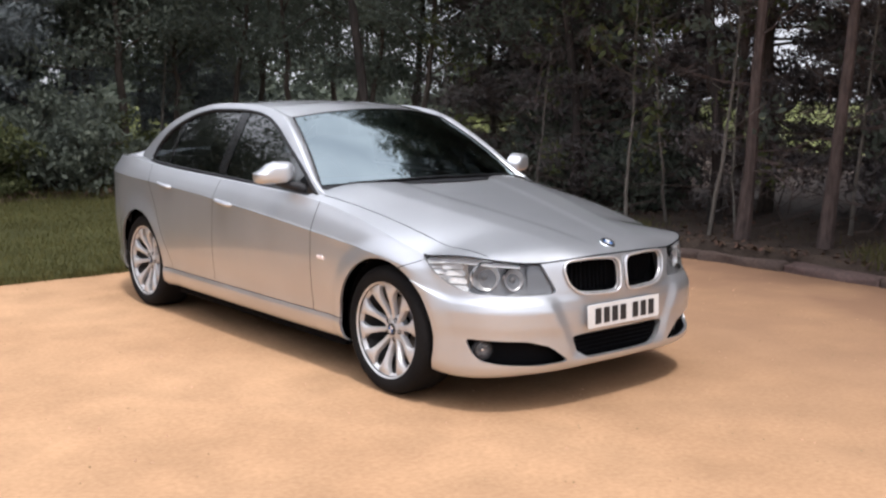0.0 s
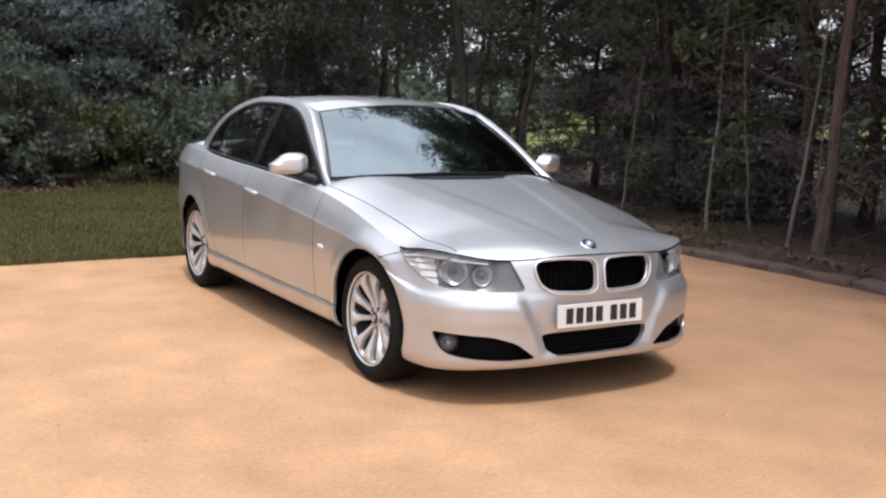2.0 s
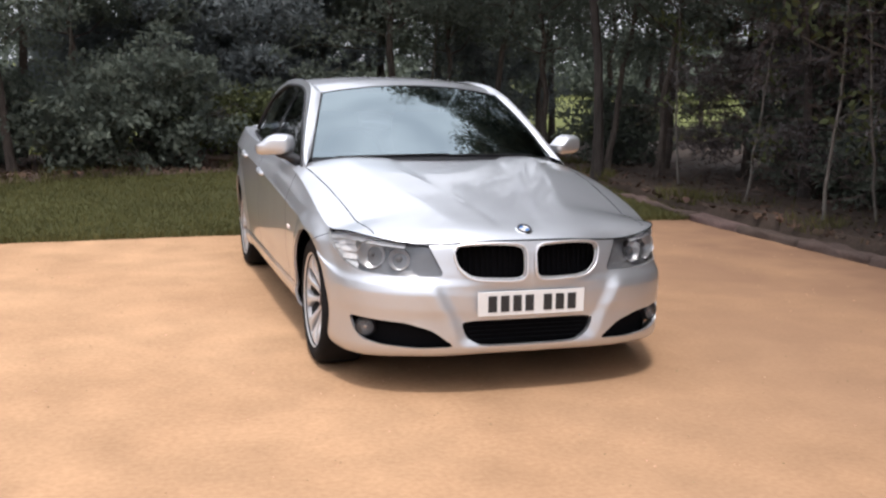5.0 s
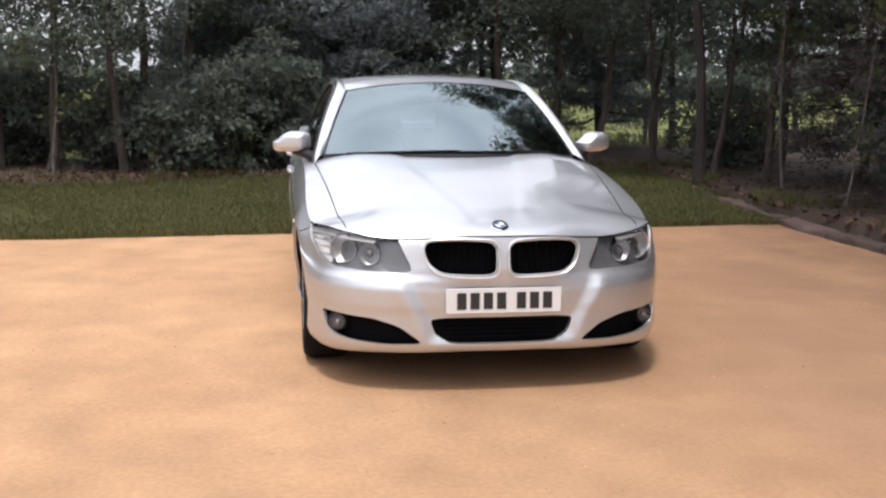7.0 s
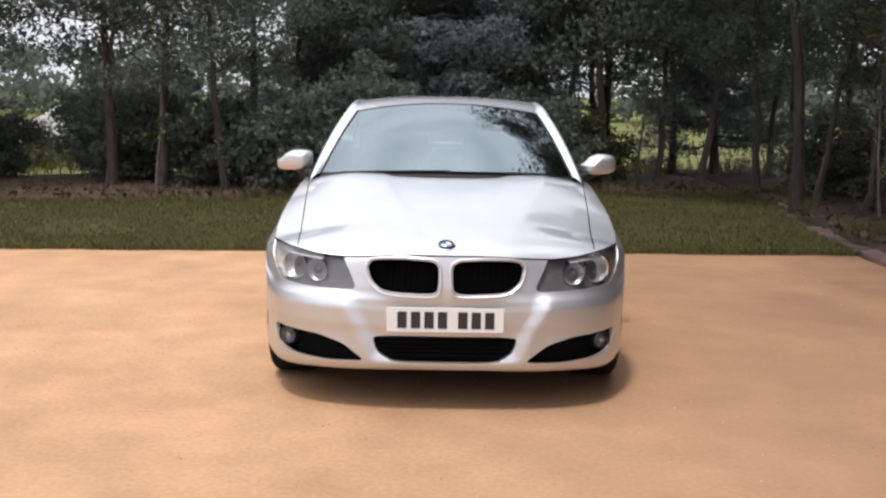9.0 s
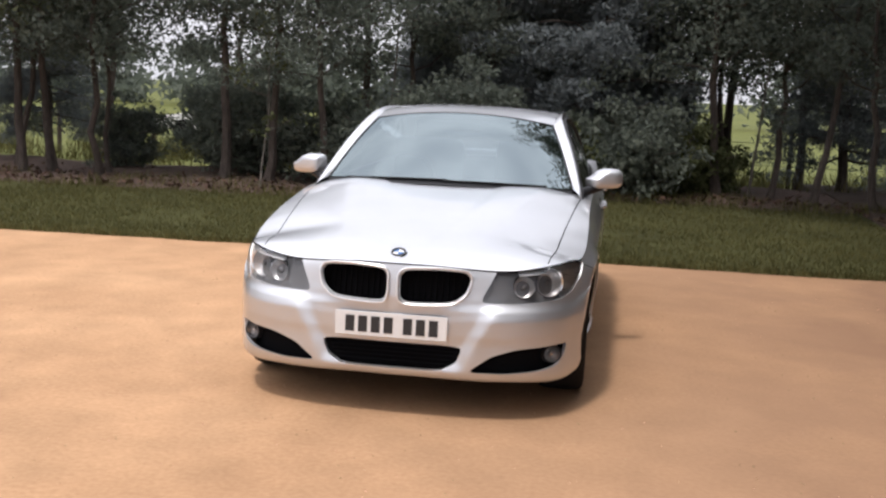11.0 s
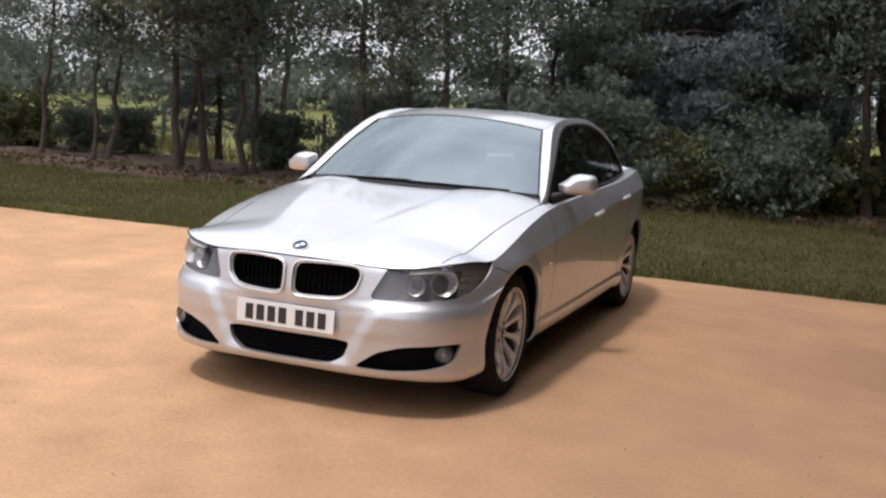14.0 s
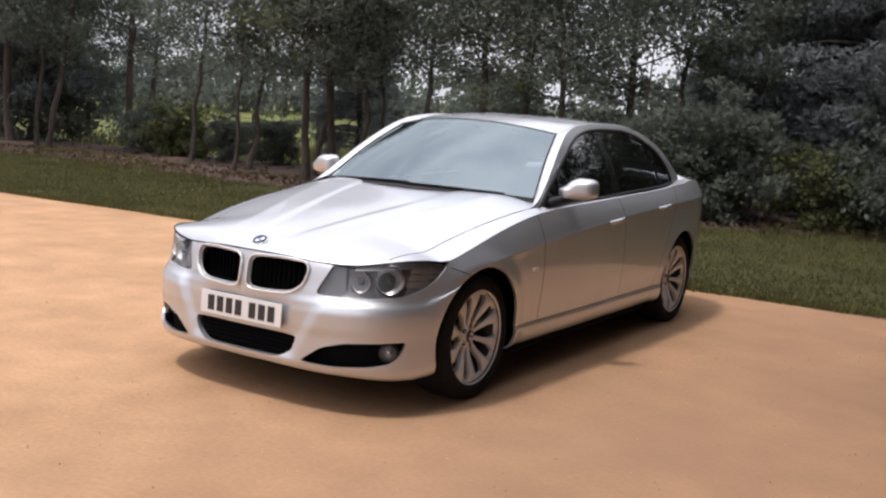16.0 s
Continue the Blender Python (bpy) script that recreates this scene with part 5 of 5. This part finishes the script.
def seat(x):
    b = box(0.50, 0.52, 0.20, (x, 1.72, 0.52), 0.06, 3)
    back = box(0.50, 0.16, 0.62, (0, 0, 0.31), 0.06, 3)
    bmesh.ops.rotate(back, cent=(0, 0, 0), matrix=Matrix.Rotation(radians(-20), 3, "X"), verts=back.verts)
    bmesh.ops.translate(back, vec=(x, 2.0, 0.58), verts=back.verts)
    head = box(0.26, 0.10, 0.18, (x, 2.27, 1.21), 0.045, 3)
    return join(b, back, head)


for x in (-0.37, 0.37):
    part("front_seat", seat(x), M_SEAT, car)
rs = box(1.30, 0.22, 0.55, (0, 2.72, 0.75), 0.07, 3)
part("rear_seat", rs, M_SEAT, car)
sw = tube([(0.19 * math.cos(a), 0, 0.19 * math.sin(a)) for a in span(0, 2 * math.pi, 33)[:-1]], 0.017, 8, closed=True)
box(0.36, 0.03, 0.05, (0, 0, 0), 0.01, bm=sw)
bmesh.ops.rotate(sw, cent=(0, 0, 0), matrix=Matrix.Rotation(radians(-25), 3, "X"), verts=sw.verts)
bmesh.ops.translate(sw, vec=(-0.37, 1.26, 0.93), verts=sw.verts)
part("steering_wheel", sw, M_TRIM, car)
part("rear_view_mirror", box(0.24, 0.03, 0.07, (0, 1.17, 1.29), 0.014, 3), M_TRIM, car)

# ---- grille
def nose_y(x, z, back=0.0):
    """Where the front of the body lies behind a point of the front view."""
    x = abs(x)
    lo, hi = 0.0, 1.5
    best, by = 1e9, -0.7
    for u in span(0.0, 1.3, 131):
        v = 0.5
        a, b = 0.0, 1.0
        for _ in range(14):
            v = (a + b) / 2
            p = shell(u, v)
            if p.z < z:
                a = v
            else:
                b = v
        if abs(p.x - x) < best:
            best, by = abs(p.x - x), p.y
    return by + back


for sx in (1, -1):
    loop = [Vector((sx * x, nose_y(x, z, -0.010), z)) for x, z in KIDNEY]
    g = part("kidney_grille", tube(loop, 0.0055, 8, closed=True), M_SATINCHROME, car, "chrome-framed black grille opening")
    inner = [Vector((sx * (0.187 + (x - 0.187) * 0.955), nose_y(x, z, 0.004), 0.612 + (z - 0.612) * 0.90)) for x, z in KIDNEY]
    part("inner_bezel", tube(inner, 0.0030, 6, closed=True), M_SATINCHROME, g)
    part("grille_backing", prism([(sx * x, z) for x, z in KIDNEY], -0.632, -0.627), M_GAP, g)
    bar = mesh_of("grille_bar", box(0.006, 0.022, 0.150, (0, 0, 0), 0.002, 1), M_GAP)
    for i in range(11):
        x = 0.052 + i * 0.0272
        hgt = 1.0 if x < 0.27 else lerp(1.0, 0.62, (x - 0.27) / 0.07)
        shared("grille_bar", bar, g, Matrix.LocRotScale((sx * x, nose_y(x, 0.61, 0.068), 0.612 + 0.075 * (1 - hgt)), None, (1, 1, 0.93 * hgt)))

# lower intake with a mesh of bars
lg = part("lower_grille", prism(INTAKE, -0.700, -0.695), M_GAP, car, "black lower air intake grille")
rail = mesh_of("grille_bar", box(0.60, 0.012, 0.005, (0, 0, 0), 0.0015, 1), M_GAP)
for i, (z, w) in enumerate(((0.335, 1.0), (0.315, 0.97), (0.295, 0.94), (0.275, 0.90), (0.255, 0.86))):
    shared("grille_bar", rail, lg, Matrix.LocRotScale((0, -0.712, z), None, (w, 1, 1)))

# fog lamps in their recesses
for sx in (1, -1):
    fr = shell_grid(span(0.33, 0.925, 24), span(0.18, 0.46, 10), 0.062)
    finish(fr, sx < 0)
    pocket = part("fog_recess", fr, M_GAP, car, "black plastic recess round the fog lamp")
    lamp = lathe([(0.0, 0.020), (0.014, 0.015), (0.030, 0.000), (0.040, -0.012)], 28)
    bmesh.ops.rotate(lamp, cent=(0, 0, 0), matrix=Matrix.Rotation(radians(90), 3, "Z"), verts=lamp.verts)
    fl = part("fog_lamp", lamp, M_LAMPDARK, car, "round clear fog lamp", m=Matrix.LocRotScale((sx * 0.722, -0.548, 0.306), Euler((0, 0, sx * 0.42)), (1.0, 1, 0.95)))
    lens = lathe([(0.0, -0.024), (0.025, -0.021), (0.044, -0.008)], 28)
    bmesh.ops.rotate(lens, cent=(0, 0, 0), matrix=Matrix.Rotation(radians(90), 3, "Z"), verts=lens.verts)
    part("fog_lens", lens, G_LENS, fl)
    bezel = lathe([(0.040, -0.012), (0.043, -0.016), (0.047, -0.012), (0.049, 0.020)], 28)
    bmesh.ops.rotate(bezel, cent=(0, 0, 0), matrix=Matrix.Rotation(radians(90), 3, "Z"), verts=bezel.verts)
    part("fog_bezel", bezel, M_BLACK, fl)
    glint = lathe([(0.0, -0.006), (0.006, -0.004), (0.009, 0.004), (0.009, 0.016)], 14)
    bmesh.ops.rotate(glint, cent=(0, 0, 0), matrix=Matrix.Rotation(radians(90), 3, "Z"), verts=glint.verts)
    part("fog_bulb", glint, M_CHROME, fl)

# ---- headlamps
for sx in (1, -1):
    def lampf(u, v, sink, sx=sx):
        p = shell(u, v, sink)
        return Vector((sx * p.x, p.y, p.z))
    keep = patch_u(LAMP, 0.003, 80, 44, 0.55)
    finish(keep, sx < 0)
    hl = part("headlamp", keep, G_LENS, car, "clear headlamp with twin round reflectors")
    hl.visible_shadow = False
    bowl = grid(lambda u, v: lampf(u, v, 0.032 + 0.05 * (v - 0.58)), span(0.37, 1.16, 44), span(0.58, 0.995, 16), flip=sx < 0)
    part("lamp_housing", bowl, M_LAMPDARK, hl)
    # dark wedge at the inner end, leaning with the lamp's inner edge
    blank = grid(lambda t, v: lampf(lerp(0.385, 0.555 + 0.05 * (0.80 - v), t) + 0.16 * max(v - 0.62, 0) * (1 - t), v, 0.018 + 0.014 * t), span(0, 1, 8), span(0.60, 0.99, 12), flip=sx < 0)
    part("lamp_inner_panel", blank, M_LAMPDARK, hl, "dark grey inner lamp panel")
    low = grid(lambda u, t: lampf(u, lerp(0.60, 0.715 - 0.025 * math.cos(21 * (u - 0.70)), t), lerp(0.012, 0.036, t)), span(0.42, 0.96, 40), span(0, 1, 6), flip=sx < 0)
    part("lamp_bezel", low, M_LAMPDARK, hl, "dark grey lower lamp bezel")
    back = grid(lambda t, v: lampf(lerp(0.875 + 0.10 * (v - 0.65), 1.135, t), v, 0.038), span(0, 1, 14), span(0.62, 0.985, 10), flip=sx < 0)
    part("indicator_backing", back, M_LAMPBOWL, hl, "grey indicator panel")
    for (u, v, r, proj) in ((0.632, 0.815, 0.052, 0.34), (0.790, 0.825, 0.066, 0.20)):
        c = lampf(u, v, 0.026)
        nrm = out_normal(u)
        at = Matrix.LocRotScale(c, Euler((0, 0, math.atan2(sx * nrm.x, -nrm.y) * 0.55)), None)
        turn = Matrix.Rotation(radians(90), 3, "Z")
        ring = lathe([(r * 0.93, 0.02), (r * 0.94, -0.004), (r * 0.985, -0.007), (r * 1.03, -0.002), (r * 1.04, 0.02)], 36)
        bmesh.ops.rotate(ring, cent=(0, 0, 0), matrix=turn, verts=ring.verts)
        part("lamp_ring", ring, M_CHROME, hl, m=at)
        eye = lathe([(0.0, 0.034), (r * 0.3, 0.031), (r * 0.6, 0.020), (r * 0.95, -0.002)], 32)
        bmesh.ops.rotate(eye, cent=(0, 0, 0), matrix=turn, verts=eye.verts)
        part("lamp_reflector", eye, M_REFLECTOR, hl, m=at)
        bulb = lathe([(0.0, 0.002), (r * proj * 0.6, 0.005), (r * proj * 0.95, 0.013), (r * proj, 0.034)], 24)
        bmesh.ops.rotate(bulb, cent=(0, 0, 0), matrix=turn, verts=bulb.verts)
        part("projector", bulb, M_LAMPDARK, hl, m=at)
    # the ribbed indicator
    for k in range(6):
        v0 = 0.665 + 0.050 * k
        u0, u1 = 0.875 + 0.012 * k, 1.020 + 0.024 * k
        teeth = [(u0 + (u1 - u0) * (k2 + e) / 2, 0.004 + 0.028 * (1 - e)) for k2 in range(2) for e in (0, 0.5, 0.99)]
        rib = bmesh.new()
        rows = [[rib.verts.new(lampf(u, v0 + 0.042 * t, d + 0.012 * t)) for t in (0, 0.5, 1)] for u, d in teeth]
        for a, b in zip(rows, rows[1:]):
            for c in (0, 1):
                quad = (a[c], b[c], b[c + 1], a[c + 1])
                rib.faces.new(quad if sx > 0 else quad[::-1])
        part("indicator_rib", rib, M_LAMPGREY, hl, soft=False)
    cover = grid(lambda u, t: lampf(u, lerp(0.915, 0.985, t), lerp(0.008, 0.044, t)), span(0.60, 1.12, 26), span(0, 1, 5), flip=sx < 0)
    part("lamp_upper_trim", cover, M_LAMPGREY, hl, "pale upper lamp trim")

# ---- number plate, roundel
plate = bmesh.new()
box(0.520, 0.006, 0.111, (0, 0, 0), 0.002, 1, bm=plate)
np_ob = part("number_plate", plate, M_PLATE, car, "white front number plate with dark bars", m=pose(0, -0.764, 0.429, -2, 0, 0))
part("plate_holder", box(0.44, 0.016, 0.090, (0, 0, 0), 0.002, 1), M_BLACK, np_ob, m=pose(0, 0.0105, 0))
ch = mesh_of("plate_bar", box(0.042, 0.003, 0.074, (0, 0, 0), 0.0008, 1), M_INK)
for i in range(7):
    x = -0.190 + i * 0.0595 + (0.030 if i > 3 else 0)
    shared("plate_bar", ch, np_ob, Matrix.Translation((x, -0.004, 0)))
disc = lathe([(0.0, -0.004), (0.030, -0.0035), (0.037, -0.001), (0.041, 0.004)], 32)
bmesh.ops.rotate(disc, cent=(0, 0, 0), matrix=Matrix.Rotation(radians(90), 3, "Y"), verts=disc.verts)
badge_z = bonnet_h(0, -0.645)
badge = part("roundel", disc, M_CHROME, car, "round chrome and blue bonnet emblem", m=pose(0, -0.645, badge_z + 0.004, 24, 0, 0))
for k in range(4):
    w = bmesh.new()
    c0 = w.verts.new((0, 0, 0.0050))
    arc = [w.verts.new((0.023 * math.cos(a), 0.023 * math.sin(a), 0.0050)) for a in span(k * math.pi / 2, (k + 1) * math.pi / 2, 8)]
    w.faces.new([c0] + arc)
    part("roundel_quarter", w, M_BLUE if k % 2 else M_PLATE, badge)
rim_ring = tube([(0.0305 * math.cos(a), 0.0305 * math.sin(a), 0.0045) for a in span(0, 2 * math.pi, 33)[:-1]], 0.0052, 6, closed=True)
part("roundel_ring", rim_ring, M_INK, badge)

# ---- door mirrors, handles, repeaters
for sx in (1, -1):
    def mir(a, t):
        # a round the rim, t from the front dome to the back edge
        w, h, dpt = 0.112, 0.066, 0.090
        k = math.sin(t * math.pi / 2) ** 0.45
        ca, sa = math.cos(a), math.sin(a)
        ex = abs(ca) ** 0.45 * (1 if ca > 0 else -1)
        ez = abs(sa) ** 0.48 * (1 if sa > 0 else -1)
        p = ex * sx
        rise = 1 - 0.92 * smooth(-0.05, -1.0, p) if ez > 0 else 0.78 + 0.14 * (1 - p) / 2 - 0.10 * smooth(0.5, 1.0, p)
        return Vector((ex * w * k, -math.cos(t * math.pi / 2) ** 0.9 * dpt, ez * h * rise * k))
    cap = grid(lambda a, t: mir(a, t), span(0, 2 * math.pi, 65), span(0.02, 1.0, 16))
    bmesh.ops.remove_doubles(cap, verts=cap.verts, dist=1e-4)
    bmesh.ops.holes_fill(cap, edges=cap.edges, sides=0)
    if sx < 0:
        finish(cap, True)
    bmesh.ops.recalc_face_normals(cap, faces=cap.faces)
    at = (sx * 0.900, 0.965, 1.022)
    mh = part("door_mirror", cap, M_PAINT, car, "silver door mirror on a black foot", m=Matrix.LocRotScale(at, Euler((0, 0, sx * 0.34)), None))
    mg = grid(lambda a, t: Vector((mir(a, 1.0).x * t * 0.92 * sx, 0.001, mir(a, 1.0).z * t * 0.90)), span(0, 2 * math.pi, 37), span(0.0, 1, 4))
    bmesh.ops.remove_doubles(mg, verts=mg.verts, dist=1e-4)
    part("mirror_glass", mg, M_CHROME, mh)
    foot = tube([(sx * 0.772, 0.845, 0.935), (sx * 0.80, 0.86, 0.950), (sx * 0.85, 0.91, 0.965), (sx * 0.89, 0.945, 0.975)], [0.030, 0.028, 0.024, 0.020], 10)
    part("mirror_foot", foot, M_BLACK, car)
    for k, (yy0, zz) in enumerate(((1.435, 0.808), (2.23, 0.858))):
        pts = []
        for i in range(13):
            t = i / 12
            y = yy0 + 0.20 * t
            x = shell(y + 1.39, level(y + 1.39, zz)).x - 0.004 + 0.019 * math.sin(math.pi * t) ** 0.45
            pts.append((sx * x, y, zz + 0.016 * t))
        part("door_handle", tube(pts, [0.008] + [0.0135] * 11 + [0.008], 8), M_PAINT, DOORS[sx][k], "body-coloured pull handle")
    rp = box(0.010, 0.060, 0.020, (0, 0, 0), 0.004, 2)
    part("side_repeater", rp, M_AMBER, car, "small clear side indicator", m=pose(sx * (shell(0.50 + 1.39, 0.62).x + 0.001), 0.505, 0.616, 3, 0, 0))

# ---- wheels
tyre_prof = [(0.226, -0.100), (0.238, -0.112), (0.268, -0.118), (0.294, -0.113), (0.309, -0.099), (0.3155, -0.080), (0.3175, -0.04), (0.3178, 0.0),
             (0.3175, 0.04), (0.3155, 0.080), (0.309, 0.099), (0.294, 0.113), (0.268, 0.118), (0.238, 0.112), (0.226, 0.100)]
tyre_bm = lathe(tyre_prof, 64)
lip = lathe([(0.2285, 0.106), (0.2370, 0.112), (0.2385, 0.106), (0.2325, 0.099), (0.224, 0.095), (0.214, 0.080)], 64)
barrel = lathe([(0.214, 0.080), (0.212, 0.070), (0.204, 0.02), (0.200, -0.08), (0.226, -0.100)], 64)
spoke_w = curve1((0.048, 0.0125), (0.095, 0.0130), (0.140, 0.0160), (0.180, 0.0240), (0.224, 0.0540))


def spoke_bm():
    """One spoke: thick at the rim, waisted at the hub, with a rounded back."""
    b = bmesh.new()
    secs = []
    for i in range(9):
        t = i / 8
        r = lerp(0.048, 0.224, t)
        w = spoke_w(r)
        x = 0.062 + 0.040 * smooth(0.0, 0.9, t) - 0.006 * smooth(0.85, 1, t)
        d = 0.030
        secs.append([b.verts.new(p) for p in ((x - d, -w * 0.9, r), (x - 0.006, -w, r), (x + 0.001, -w * 0.72, r), (x + 0.003, 0, r), (x + 0.001, w * 0.72, r), (x - 0.006, w, r), (x - d, w * 0.9, r))])
    for a, c in zip(secs, secs[1:]):
        for j in range(6):
            b.faces.new((a[j], a[j + 1], c[j + 1], c[j]))
    bmesh.ops.recalc_face_normals(b, faces=b.faces)
    return b


ME_TYRE, ME_RIM = mesh_of("tyre", tyre_bm, M_RUBBER), mesh_of("rim", lip, M_ALLOY)
ME_BARREL = mesh_of("rim_barrel", barrel, M_BARREL)
ME_SPOKE = mesh_of("spoke", spoke_bm(), M_ALLOY)
ME_HUB = mesh_of("hub", lathe([(0.0, 0.071), (0.020, 0.071), (0.034, 0.069), (0.037, 0.064), (0.060, 0.060), (0.072, 0.050), (0.074, 0.020)], 40), M_ALLOY)
ME_CAP = mesh_of("centre_cap", lathe([(0.0, 0.0755), (0.020, 0.075), (0.030, 0.072), (0.033, 0.062)], 28), M_INK)
CAP_QUARTER = []
for k in range(4):
    q = bmesh.new()
    q.faces.new([q.verts.new((0.0765, 0, 0))] + [q.verts.new((0.0765, 0.019 * math.cos(a), 0.019 * math.sin(a))) for a in span(k * math.pi / 2, (k + 1) * math.pi / 2, 7)])
    CAP_QUARTER.append(mesh_of("cap_quarter", q, M_BLUE if k % 2 else M_PLATE))
ME_BOLT = mesh_of("wheel_bolt", lathe([(0.0, 0.058), (0.007, 0.058), (0.0075, 0.064), (0.0115, 0.0655), (0.012, 0.055)], 14), M_GAP)
ME_DISC = mesh_of("brake_disc", lathe([(0.07, 0.0), (0.148, 0.0), (0.15, -0.012), (0.07, -0.012)], 48), M_DISC)
for nm, x, y in (("front", 1, 0.0), ("front", -1, 0.0), ("rear", 1, 2.76), ("rear", -1, 2.76)):
    base = Matrix.LocRotScale((x * 0.752, y, 0.3165), Euler((0.35 + 0.5 * y, 0, 0)), (x, 1, 1)) if x > 0 else \
        Matrix.LocRotScale((x * 0.752, y, 0.3165), Euler((0.2, 0, math.pi)), None)
    wheel = new("wheel")
    wheel.parent = car
    wheel.matrix_basis = base
    tagged(wheel, label="ten-spoke silver alloy wheel with low tyre")
    shared("tyre", ME_TYRE, wheel, label="black low-profile tyre")
    shared("rim", ME_RIM, wheel)
    shared("rim_barrel", ME_BARREL, wheel)
    shared("hub", ME_HUB, wheel)
    cap_ob = shared("centre_cap", ME_CAP, wheel)
    for q in CAP_QUARTER:
        shared("cap_quarter", q, cap_ob)
    shared("brake_disc", ME_DISC, wheel)
    for k in range(5):
        for off in (-17.0, 17.0):
            a = k * 72 + off
            shared("spoke", ME_SPOKE, wheel, pose(0, 0, 0, a, 0, 0))
        a = radians(k * 72 + 36)
        shared("wheel_bolt", ME_BOLT, wheel, Matrix.Translation((0, 0.050 * math.sin(a), 0.050 * math.cos(a))))
